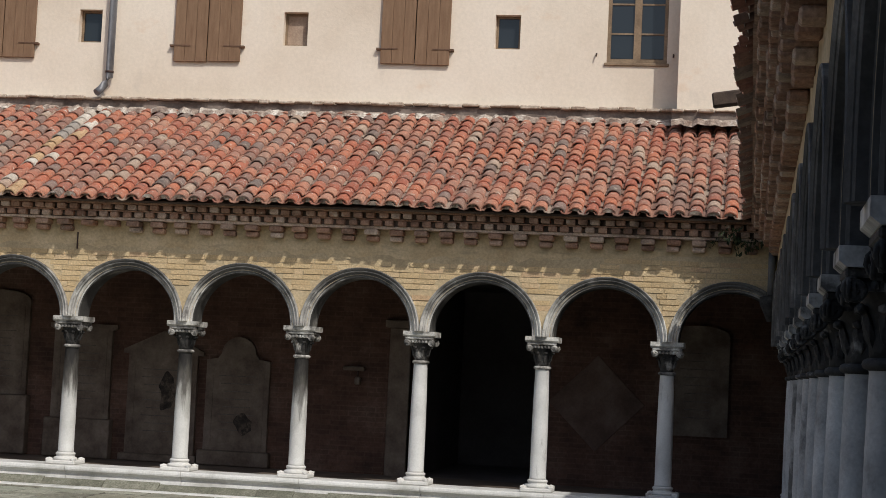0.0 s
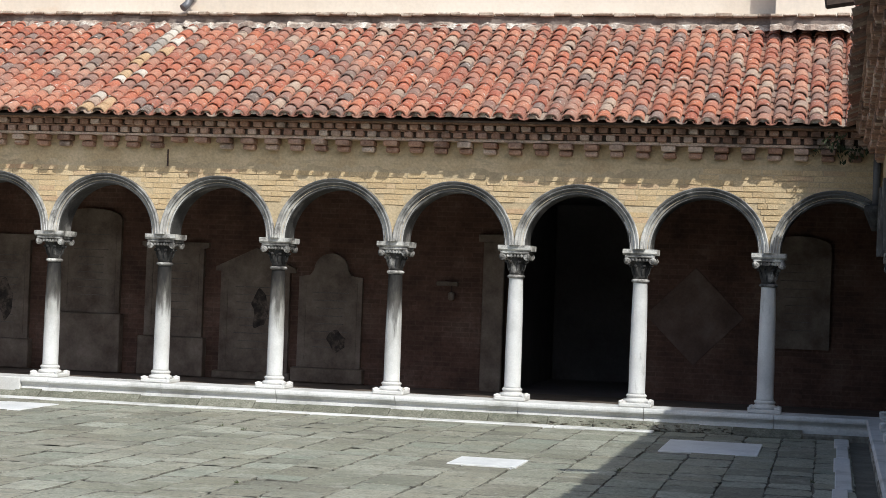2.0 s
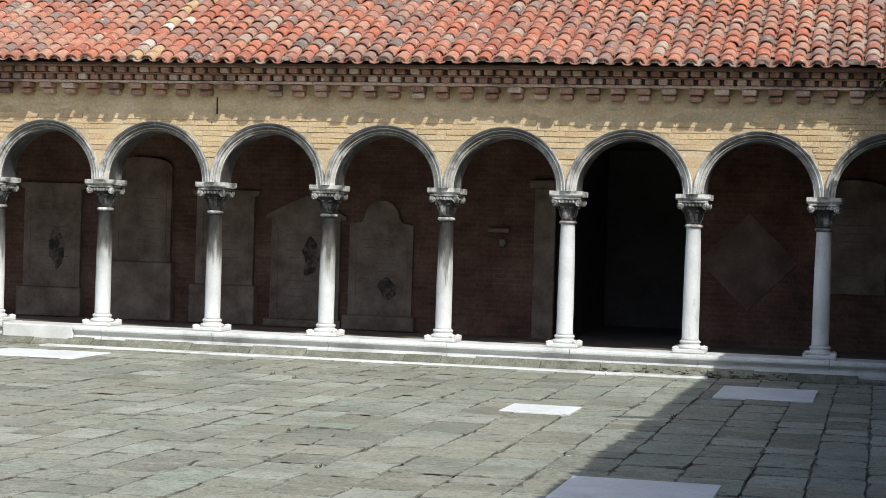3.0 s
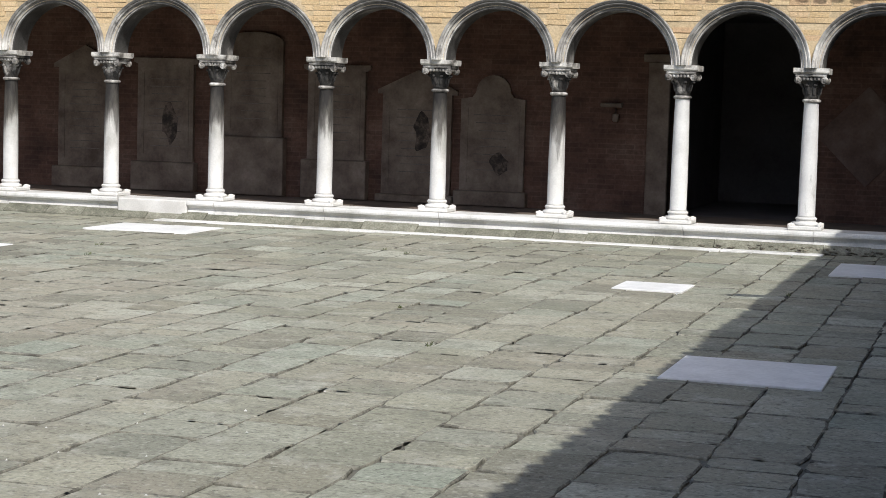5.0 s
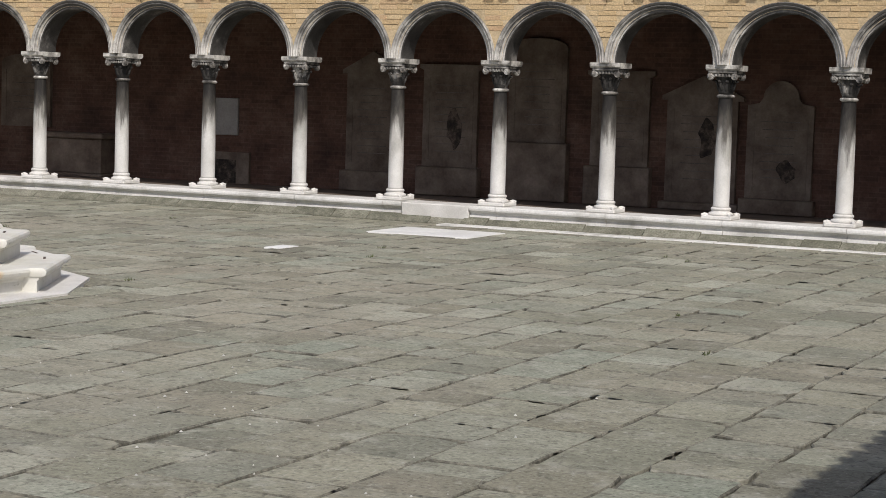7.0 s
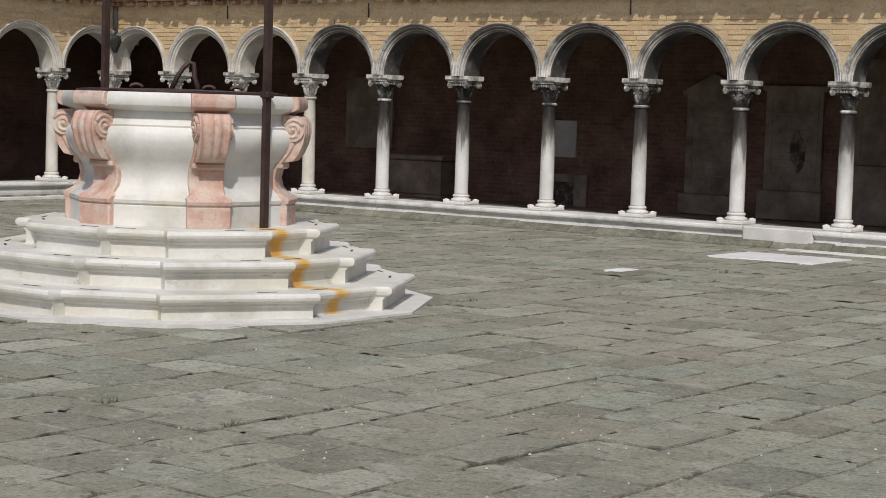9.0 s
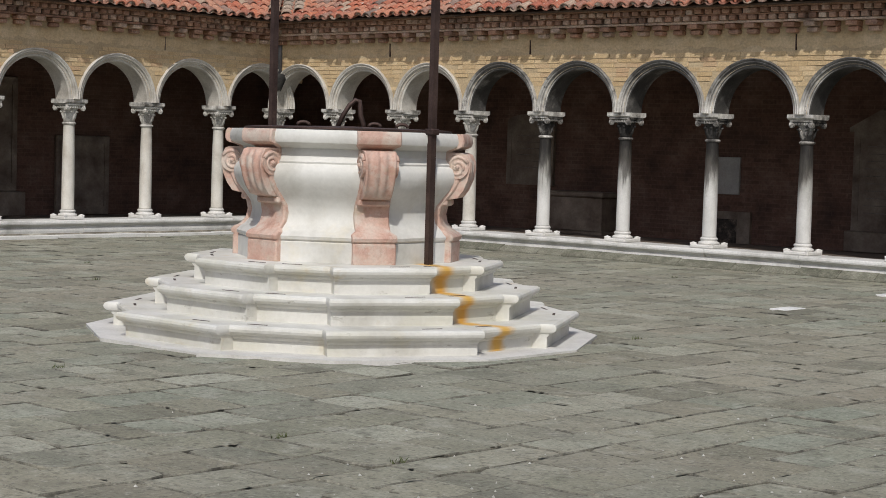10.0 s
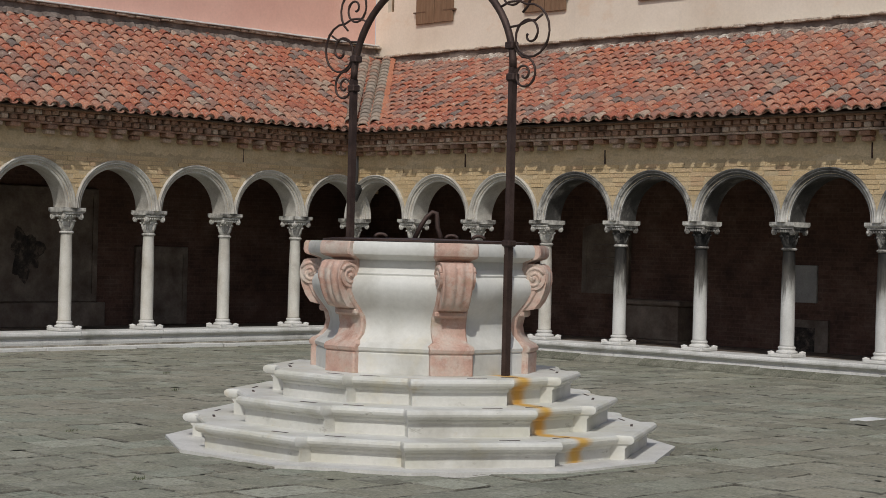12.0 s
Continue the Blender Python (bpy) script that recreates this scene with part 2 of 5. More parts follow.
gm.use_nodes = True
gb = gm.node_tree.nodes["Principled BSDF"]
gb.inputs["Base Color"].default_value, gb.inputs["Roughness"].default_value = (0.02, 0.025, 0.03, 1), 0.08
M["glass"] = gm
overlay(M["plaster"], (0.62, 0.40, 0.24), "noise", 0.60, 0.75, 0.5, 0.9, (1, 1, 1.6))
overlay(M["plaster"], (0.48, 0.42, 0.36), "noise", 0.62, 0.80, 0.5, 2.2, (1, 1, 0.35))
for k in ("tile", "tile_one"):
    overlay(M[k], (0.24, 0.16, 0.128), "noise", 0.48, 0.62, 0.58, 1.1)
    overlay(M[k], (0.44, 0.38, 0.30), "noise", 0.57, 0.66, 0.7, 22.0)
    overlay(M[k], (0.58, 0.54, 0.47), "noise", 0.63, 0.68, 0.8, 7.0)
    overlay(M[k], (0.09, 0.075, 0.065), "noise", 0.58, 0.70, 0.7, 5.0)
for k in ("pave", "pave_one"):
    overlay(M[k], (0.32, 0.285, 0.22), "noise", 0.48, 0.62, 0.55, 0.33)
    overlay(M[k], (0.185, 0.185, 0.135), "noise", 0.52, 0.66, 0.5, 0.8)
    overlay(M[k], (0.14, 0.136, 0.106), "noise", 0.50, 0.66, 0.45, 2.6)
    overlay(M[k], (0.38, 0.37, 0.31), "noise", 0.54, 0.66, 0.55, 3.0)
    overlay(M[k], (0.44, 0.43, 0.37), "noise", 0.60, 0.69, 0.45, 15.0)
    overlay(M[k], (0.10, 0.095, 0.075), "noise", 0.55, 0.66, 0.4, 8.0)
    overlay(M[k], (0.46, 0.45, 0.39), "noise", 0.58, 0.66, 0.45, 24.0)
    overlay(M[k], (0.07, 0.066, 0.052), "noise", 0.56, 0.64, 0.5, 14.0)
    overlay(M[k], (0.06, 0.058, 0.046), "noise", 0.57, 0.64, 0.55, 38.0)
overlay(M["rosso"], (0.60, 0.54, 0.47), "noise", 0.50, 0.64, 0.75, 6.0)
overlay(M["rosso"], (0.36, 0.20, 0.15), "noise", 0.56, 0.68, 0.6, 9.0)
overlay(M["rosso"], (0.42, 0.34, 0.22), "noise", 0.60, 0.72, 0.6, 3.0, (1, 1, 2.5))
overlay(M["well"], (0.42, 0.38, 0.31), "noise", 0.62, 0.78, 0.2, 6.0, (1, 1, 2.0))
overlay(M["well"], (0.62, 0.52, 0.30), "noise", 0.62, 0.75, 0.4, 1.2)
overlay(M["arch"], (0.06, 0.056, 0.053), "z", 2.98, 3.42, 0.85, 5.0)
overlay(M["arch"], (0.05, 0.046, 0.043), "noise", 0.56, 0.66, 0.75, 9.0, (1, 1, 0.6))
overlay(M["stone"], (0.10, 0.09, 0.08), "noise", 0.55, 0.66, 0.85, 3.0, (1, 1, 0.4))
overlay(M["cornice"], (0.10, 0.066, 0.05), "noise", 0.50, 0.66, 0.75, 1.8)
overlay(M["cornice"], (0.60, 0.52, 0.42), "noise", 0.60, 0.68, 0.6, 8.0)


# ================= building helpers =================
def mesh_of(name, bm, mat, sharp=0):
    me = bpy.data.meshes.new(name)
    bm.normal_update()
    bm.to_mesh(me)
    bm.free()
    if sharp:
        me.shade_smooth()
        me.set_sharp_from_angle(angle=radians(sharp))
    for m in (mat if isinstance(mat, (list, tuple)) else [mat]):
        me.materials.append(m)
    return me


def part(name, bm, mat, parent=None, label="", at=None, sharp=0):
    """Links a bmesh, or a mesh that is shared, as one mesh object under its parent."""
    me = mesh_of(name, bm, mat, sharp) if isinstance(bm, bmesh.types.BMesh) else bm
    ob = new(name, me)
    if parent is not None:
        ob.parent = parent
    if at is not None:
        ob.matrix_basis = at
    if label:
        tagged(ob, label)
    return ob


def thing(name, label, category, group="", kind="", at=None):
    ob = new(name)
    ob.empty_display_size = 0.2
    if at is not None:
        ob.matrix_basis = at
    return tagged(ob, label, category, group, kind)


def box(bm, x0, x1, y0, y1, z0, z1, m=None):
    v = [Vector((x, y, z)) for z in (z0, z1) for y in (y0, y1) for x in (x0, x1)]
    if m is not None:
        v = [m @ p for p in v]
    v = [bm.verts.new(p) for p in v]
    for f in ((0, 2, 3, 1), (4, 5, 7, 6), (0, 1, 5, 4), (2, 6, 7, 3), (0, 4, 6, 2), (1, 3, 7, 5)):
        bm.faces.new([v[i] for i in f])
    return v


def rounded_box(x0, x1, y0, y1, z0, z1, r=0.01, seg=1):
    bm = bmesh.new()
    box(bm, x0, x1, y0, y1, z0, z1)
    bmesh.ops.bevel(bm, geom=list(bm.edges), offset=r, segments=seg, affect="EDGES", profile=0.6)
    return bm


def lathe(profile, n=24, smooth=True):
    """A turned body: profile is rows of radius, height."""
    bm = bmesh.new()
    rings = []
    for r, z in profile:
        rings.append([bm.verts.new((r * math.cos(2 * math.pi * i / n), r * math.sin(2 * math.pi * i / n), z)) for i in range(n)])
    for a, b in zip(rings, rings[1:]):
        for i in range(n):
            f = bm.faces.new((a[i], a[(i + 1) % n], b[(i + 1) % n], b[i]))
            f.smooth = smooth
    bm.faces.new(list(reversed(rings[0])))
    bm.faces.new(rings[-1])
    return bm


def extrude_profile(profile, x0, x1, bm=None):
    """A closed profile of (y, z) drawn out along x."""
    bm = bm or bmesh.new()
    a = [bm.verts.new((x0, y, z)) for y, z in profile]
    b = [bm.verts.new((x1, y, z)) for y, z in profile]
    n = len(profile)
    for i in range(n):
        bm.faces.new((a[i], a[(i + 1) % n], b[(i + 1) % n], b[i]))
    bm.faces.new(list(reversed(a)))
    bm.faces.new(b)
    bmesh.ops.recalc_face_normals(bm, faces=list(bm.faces))
    return bm


def tube(bm, pts, r, n=8, flat=1.0):
    """A rod along points; flat below 1 makes a strap."""
    rings = []
    for i, p in enumerate(pts):
        d = (pts[min(i + 1, len(pts) - 1)] - pts[max(i - 1, 0)]).normalized()
        side = d.cross(Vector((0.31, 0.22, 0.92))).normalized()
        up = side.cross(d)
        rings.append([bm.verts.new(p + r * (math.cos(2 * math.pi * k / n) * side + flat * math.sin(2 * math.pi * k / n) * up)) for k in range(n)])
    for a, b in zip(rings, rings[1:]):
        for k in range(n):
            f = bm.faces.new((a[k], a[(k + 1) % n], b[(k + 1) % n], b[k]))
            f.smooth = True
    bm.faces.new(list(reversed(rings[0])))
    bm.faces.new(rings[-1])
    return bm


# ================= the cloister: sizes =================
S = 1.53                      # from column to column
Z_STYL, Z_IMP = 0.255, 2.154  # top of the low wall, top of the imposts
R_IN, R_OUT = 0.632, 0.764    # inside and outside of an arch
FACE, BACK = -0.2, 0.16       # front and back of the arcade wall, from the column axes
Z_TOP = 3.45                  # top of the arcade wall
EAVE, Z_EAVE = -0.70, 3.64    # the roof's edge
WING_A = Matrix.Translation((-24.2875, 0.2025, 0))                                # u runs along +x, v into the building
WING_B = Matrix.Translation((-24.2675, -21.07, 0)) @ pose(0, 0, 0, 0, 0, 90)      # u runs along +y
WING_C = Matrix.Translation((0.148, -0.16, 0)) @ pose(0, 0, 0, 0, 0, -90.3)         # u runs along -y
WINGS = {  # matrix, first and last column, depth to the back wall, slope of the roof
    "a": (WING_A, 0, 16, 2.6975, 0.472),
    "b": (WING_B, 6, 14, 2.53, 0.555),
    "c": (WING_C, 0, 14, 2.7, 0.452),
}

# ================= ground =================
WELL = Vector((-11.722, -10.262, 0.0))
bm = bmesh.new()
bm.faces.new([bm.verts.new(p) for p in ((-400, -400, -0.021), (400, -400, -0.021), (400, 400, -0.021), (-400, 400, -0.021))])
ground = part("ground", bm, M["joint"])
tagged(ground, "earth and dark joints under the court's paving", "ground", kind="structure")

WHITE = [  # white slabs let into the paving: x0, x1, y0, y1
    (-11.15, -9.78, -2.16, -1.10), (-4.03, -3.37, -5.25, -4.57), (-2.66, -1.65, -10.30, -9.25), (-2.32, -1.29, -2.80, -1.38), (-10.84, -10.63, -4.96, -4.58),
]


def paving_rows():
    """Strips of slabs that run along y, each slab with its own length, tilt and height."""
    rng = random.Random(5)
    out = []
    x = -23.95
    while x < -0.42:
        w = rng.uniform(0.34, 0.50)
        y = -20.6 + rng.uniform(0, 0.5)
        while y < -0.30:
            l = rng.choice((0.28, 0.34, 0.40, 0.45, 0.52, 0.60, 0.72)) * rng.uniform(0.9, 1.1)
            y1 = min(y + l, -0.12)
            cx, cy = x + w / 2, (y + y1) / 2
            inside = any(a < x and x + w < b and c < y and y1 < d for a, b, c, d in WHITE)
            if not inside and (Vector((cx, cy, 0)) - WELL).length > 1.95 and y1 - y > 0.12:
                out.append((x, x + w, y, y1, rng.uniform(-0.008, 0.004)))
            y = y1
        x += w
    return out


def paving_slab(bm, x0, x1, y0, y1, h, rng):
    """A worn slab with an uneven outline and grimy, rounded edges."""
    g = [rng.uniform(0.0, 0.005) for _ in range(4)]
    if rng.random() < 0.3:
        g[rng.randrange(4)] += rng.uniform(0.003, 0.011)
    x0, x1, y0, y1 = x0 + g[0], x1 - g[1], y0 + g[2], y1 - g[3]
    j = lambda s=0.008: rng.uniform(-s, s)
    line = []
    for k, (p, q) in enumerate((((x0, y0), (x1, y0)), ((x1, y0), (x1, y1)), ((x1, y1), (x0, y1)), ((x0, y1), (x0, y0)))):
        for f in (0.0, rng.uniform(0.22, 0.42), rng.uniform(0.58, 0.80)):
            line.append((p[0] + (q[0] - p[0]) * f, p[1] + (q[1] - p[1]) * f, f == 0.0 or k % 2 == 1, f == 0.0 or k % 2 == 0))
    c = Vector(((x0 + x1) / 2, (y0 + y1) / 2, 0))
    low, top, cap = [], [], []
    wx, wy = rng.uniform(0.003, 0.009), rng.uniform(0.003, 0.011)
    tx, ty = rng.uniform(-0.008, 0.008), rng.uniform(-0.008, 0.008)
    n = len(line)
    for x, y, on_x, on_y in line:
        x, y = x + j(), y + j()
        d = c - Vector((x, y, 0))
        if on_x and on_y and rng.random() < 0.4:
            worn = d.normalized() * rng.uniform(0.008, 0.045)
            x, y = x + worn.x, y + worn.y
        z = h + tx * d.x + ty * d.y
        low.append(bm.verts.new((x, y, -0.045)))
        top.append(bm.verts.new((x, y, z - 0.009)))
        sx = math.copysign(wx * rng.uniform(0.3, 1.9), d.x) if on_x else 0
        sy = math.copysign(wy * rng.uniform(0.3, 1.9), d.y) if on_y else 0
        cap.append(bm.verts.new((x + sx, y + sy, z - 0.001)))
    for a, b in ((low, top), (top, cap)):
        for i in range(n):
            f = bm.faces.new((a[i], a[(i + 1) % n], b[(i + 1) % n], b[i]))
            f.material_index = 1
    bm.faces.new(cap)


for x0, x1, y0, y1 in WHITE:
    n = 1 if x1 - x0 < 1.2 else 2
    rngw = random.Random(int(x0 * 100))
    s = thing("white_slab", "pale white stone slab set flush in the grey paving", "paving slab", kind="structure")
    for i in range(n):
        w = (x1 - x0) / n
        b2 = rounded_box(x0 + i * w + 0.004, x0 + (i + 1) * w - 0.004, y0 + rngw.uniform(-.03, .03), y1 + rngw.uniform(-.03, .03), -0.04, 0.011, 0.005)
        part("slab_piece", b2, M["white_slab"], s)


# ================= columns =================
def capital_mesh():
    """Bell with a ring of leaves below and volutes at the corners."""
    bm = lathe([(0.088, 1.79), (0.090, 1.84), (0.096, 1.90), (0.112, 1.96), (0.145, 2.02), (0.16, 2.055), (0.15, 2.06)], 20)
    for k in range(8):
        a = 2 * math.pi * k / 8 + 0.39
        m = Matrix.Translation((0.100 * math.cos(a), 0.100 * math.sin(a), 1.89)) @ Matrix.Rotation(a, 4, "Z") @ Matrix.Rotation(0.25, 4, "Y")
        bmesh.ops.create_icosphere(bm, subdivisions=1, radius=1.0, matrix=m @ Matrix.Diagonal((0.018, 0.030, 0.080, 1)))
        m2 = Matrix.Translation((0.128 * math.cos(a), 0.128 * math.sin(a), 1.955)) @ Matrix.Diagonal((0.024, 0.024, 0.02, 1))
        bmesh.ops.create_icosphere(bm, subdivisions=1, radius=1.0, matrix=m2)
    return mesh_of("capital", bm, M["crust"])


def volute_mesh():
    """A scroll on a face of a capital's corner."""
    bm = bmesh.new()
    pts = []
    for i in range(20):
        a = math.pi * 0.55 - i * 0.58
        r = 0.044 * (1 - i / 22)
        pts.append(Vector((r * math.cos(a), -0.006 * i / 20, r * math.sin(a))))
    tube(bm, pts, 0.011, 6)
    bmesh.ops.create_cone(bm, cap_ends=True, segments=14, radius1=0.042, radius2=0.036, depth=0.03, matrix=Matrix.Translation((0, 0.006, 0)) @ Matrix.Rotation(math.pi / 2, 4, "X"))
    return mesh_of("volute", bm, M["crust_light"])


def bead_row():
    """Carved eggs between the volutes, on all four faces, under the abacus."""
    bm = bmesh.new()
    for a in range(4):
        for i in range(5):
            t = Matrix.Rotation(math.pi / 2 * a, 4, "Z") @ Matrix.Translation((-0.084 + i * 0.042, -0.158, 2.028)) @ Matrix.Diagonal((0.017, 0.016, 0.024, 1))
            bmesh.ops.create_icosphere(bm, subdivisions=1, radius=1.0, matrix=t)
    box(bm, -0.15, 0.15, -0.15, 0.15, 2.01, 2.053)
    return bm


M["crust"] = material("dark_crusted_capital", [(0.35, (0.018, 0.017, 0.016)), (0.55, (0.06, 0.056, 0.052)), (0.68, (0.40, 0.38, 0.35))], 0.8, 4.0, 40.0, 0.5, 0.3)
M["crust_light"] = material("washed_volute", [(0.36, (0.045, 0.042, 0.04)), (0.52, (0.24, 0.225, 0.205)), (0.66, (0.66, 0.64, 0.60))], 0.75, 6.0, 40.0, 0.4, 0.25)
M["shaft"] = material("dark_topped_column_shaft", [(0.3, (0.52, 0.51, 0.485)), (0.6, (0.65, 0.64, 0.615)), (0.8, (0.72, 0.71, 0.68))], 0.6, 2.5, 50.0, 0.25, 0.08)
# Shaft colour darkens with height in ragged streaks, blackest below the capital.
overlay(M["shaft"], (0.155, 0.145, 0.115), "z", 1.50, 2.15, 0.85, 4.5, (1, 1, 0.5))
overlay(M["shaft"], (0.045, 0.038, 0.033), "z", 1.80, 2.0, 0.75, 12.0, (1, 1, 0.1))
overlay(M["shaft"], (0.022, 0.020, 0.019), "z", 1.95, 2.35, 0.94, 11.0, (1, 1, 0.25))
M["shaft_clean"] = material("washed_column_shaft", [(0.3, (0.46, 0.42, 0.36)), (0.5, (0.60, 0.57, 0.51)), (0.75, (0.70, 0.68, 0.63))], 0.6, 2.5, 50.0, 0.25, 0.08)
# Darker shaft copy for wing c, with its shade put into the colour.
M["shaft_dark"] = material("shaded_column_shaft", [(0.34, (0.13, 0.124, 0.115)), (0.45, (0.42, 0.405, 0.385)), (0.66, (0.64, 0.625, 0.595))], 0.7, 1.8, 50.0, 0.25, 0.15)
M["shaft_white"] = material("bright_column_shaft", [(0.3, (0.54, 0.53, 0.51)), (0.55, (0.66, 0.65, 0.63)), (0.8, (0.73, 0.72, 0.70))], 0.6, 2.5, 50.0, 0.25, 0.08)
overlay(M["shaft_white"], (0.16, 0.15, 0.14), "noise", 0.62, 0.72, 0.7, 4.0, (1, 1, 0.3))
M["capital_clean"] = material("washed_capital", [(0.32, (0.22, 0.20, 0.18)), (0.5, (0.46, 0.44, 0.40)), (0.66, (0.62, 0.60, 0.56))], 0.75, 5.0, 40.0, 0.45, 0.25)


def column_meshes(clean):
    ms = {}
    cr, cl, sh = {True: (M["capital_clean"], M["capital_clean"], M["shaft_clean"]), False: (M["crust"], M["crust_light"], M["shaft"]), "dark": (M["crust"], M["crust"], M["shaft_dark"]), "white": (M["crust"], M["crust_light"], M["shaft_white"])}[clean]
    bm = rounded_box(-0.195, 0.195, -0.195, 0.195, Z_STYL, 0.305, 0.012)
    for a in range(4):  # spurs on the corners
        t = Matrix.Rotation(math.pi / 2 * a, 4, "Z") @ Matrix.Translation((0.155, 0.155, 0.312)) @ Matrix.Rotation(math.pi / 4, 4, "Z")
        bmesh.ops.create_icosphere(bm, subdivisions=1, radius=1.0, matrix=t @ Matrix.Diagonal((0.06, 0.03, 0.03, 1)))
    ms["plinth"] = mesh_of("plinth", bm, M["stone_base"])
    ms["base_moulding"] = mesh_of("base_moulding", lathe([(0.14, 0.302), (0.152, 0.312), (0.152, 0.330), (0.140, 0.342), (0.122, 0.348), (0.115, 0.362), (0.118, 0.370), (0.126, 0.377), (0.126, 0.392), (0.116, 0.402), (0.10, 0.408)], 28), M["stone_base"])
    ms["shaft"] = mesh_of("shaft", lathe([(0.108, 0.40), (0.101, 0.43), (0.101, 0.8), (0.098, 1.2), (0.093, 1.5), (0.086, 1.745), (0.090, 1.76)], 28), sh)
    ms["astragal"] = mesh_of("astragal", lathe([(0.088, 1.752), (0.106, 1.760), (0.112, 1.773), (0.106, 1.787), (0.09, 1.795)], 24), cl)
    cap = capital_mesh()
    cap.materials[0] = cr
    ms["capital"] = cap
    vol = volute_mesh()
    vol.materials[0] = cl
    ms["volute"] = vol
    ms["carved_band"] = mesh_of("carved_band", bead_row(), cl)
    bm = rounded_box(-0.182, 0.182, -0.182, 0.182, 2.052, 2.085, 0.008)
    ms["abacus"] = mesh_of("abacus", bm, cl)
    bm = extrude_profile([(-0.18, 2.085), (0.18, 2.085), (0.205, 2.105), (0.205, Z_IMP), (-0.205, Z_IMP), (-0.205, 2.105)], -0.205, 0.205)
    ms["impost"] = mesh_of("impost", bm, M["arch_base"])
    return ms


# Wing c's arch stone, coloured near black to stand for its shade.
M["arch_dark"] = material("shaded_arch_stone", [(0.30, (0.04, 0.038, 0.036)), (0.55, (0.10, 0.095, 0.09)), (0.75, (0.30, 0.28, 0.26))], 0.8, 2.6, 40.0, 0.4, 0.2)
M["stone_base"] = material("bright_base_stone", [(0.3, (0.52, 0.505, 0.475)), (0.7, (0.70, 0.685, 0.655))], 0.6, 3.0, 50.0, 0.25, 0.1)
M["arch_base"] = material("impost_stone", [(0.36, (0.12, 0.112, 0.10)), (0.5, (0.44, 0.42, 0.385)), (0.64, (0.70, 0.68, 0.63))], 0.65, 6.0, 45.0, 0.3, 0.12)
COLUMN = {k: column_meshes(k) for k in (False, True, "dark", "white")}


def column(m, clean, label):
    c = thing("column", label, "column", "columns of the cloister arcades", at=m)
    ms = COLUMN[clean]
    for k in ("plinth", "base_moulding", "shaft", "astragal"):
        part(k, ms[k], None, c)
    cap = part("capital", ms["capital"], None, c)
    for a in range(4):
        for s in (0, 1):
            t = Matrix.Rotation(math.pi / 2 * a, 4, "Z")
            t = t @ (Matrix.Translation((0.148, -0.168, 2.012)) if s == 0 else Matrix.Translation((-0.148, -0.168, 2.012)) @ Matrix.Diagonal((-1, 1, 1, 1)))
            part("volute", ms["volute"], None, cap, at=t)
    part("carved_band", ms["carved_band"], None, cap)
    part("abacus", ms["abacus"], None, c)
    part("impost", ms["impost"], None, c)
    return c


# ================= arcades =================
def arch_points(cx, r, n=28, z0=Z_IMP):
    return [(cx + r * math.cos(math.pi * i / n), z0 + r * math.sin(math.pi * i / n)) for i in range(n + 1)]


def spandrel_mesh(u0, u1):
    """One bay of the arcade wall, front, back and soffit."""
    bm = bmesh.new()
    cx = (u0 + u1) / 2
    inner = [(u1, Z_IMP)] + arch_points(cx, R_IN + 0.04) + [(u0, Z_IMP)]
    outer = []
    n = len(inner)
    for i, (u, z) in enumerate(inner):
        outer.append((u, Z_TOP))
    rows = []
    for v in (FACE, BACK):
        rows.append(([bm.verts.new((u, v, z)) for u, z in inner], [bm.verts.new((u, v, z)) for u, z in outer]))
    (fi, fo), (bi, bo) = rows
    for i in range(n - 1):
        for q in ((fi[i], fi[i + 1], fo[i + 1], fo[i]), (bi[i + 1], bi[i], bo[i], bo[i + 1]), (fi[i + 1], fi[i], bi[i], bi[i + 1]), (fo[i], fo[i + 1], bo[i + 1], bo[i])):
            try:
                bm.faces.new(q)
            except ValueError:
                pass
    bmesh.ops.remove_doubles(bm, verts=list(bm.verts), dist=0.0005)
    bmesh.ops.recalc_face_normals(bm, faces=list(bm.faces))
    return bm


def archivolt_mesh(mat):
    """The moulded stone ring of an arch, with its deep soffit."""
    prof = [(R_IN, BACK + 0.02), (R_IN, FACE + 0.030), (R_IN + 0.012, FACE + 0.018), (R_IN + 0.030, FACE + 0.018), (R_IN + 0.034, FACE + 0.002), (R_IN + 0.066, FACE - 0.004), (R_IN + 0.070, FACE - 0.034),
            (R_IN + 0.082, FACE - 0.042), (R_IN + 0.094, FACE - 0.034), (R_IN + 0.098, FACE - 0.046), (R_OUT - 0.012, FACE - 0.060), (R_OUT - 0.002, FACE - 0.054), (R_OUT, FACE + 0.04), (R_IN + 0.05, FACE + 0.05), (R_IN + 0.05, BACK + 0.02)]
    bm = bmesh.new()
    n = 28
    rings = []
    for i in range(n + 1):
        a = math.pi * i / n
        rings.append([bm.verts.new((r * math.cos(a), v, Z_IMP + r * math.sin(a))) for r, v in prof])
    k = len(prof)
    for a, b in zip(rings, rings[1:]):
        for j in range(k):
            f = bm.faces.new((a[j], a[(j + 1) % k], b[(j + 1) % k], b[j]))
            # Inner ring faces take the second, darker colour.
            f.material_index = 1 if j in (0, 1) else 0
    bm.faces.new(rings[0])
    bm.faces.new(list(reversed(rings[-1])))
    bmesh.ops.recalc_face_normals(bm, faces=list(bm.faces))
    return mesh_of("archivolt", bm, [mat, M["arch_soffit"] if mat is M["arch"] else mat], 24)


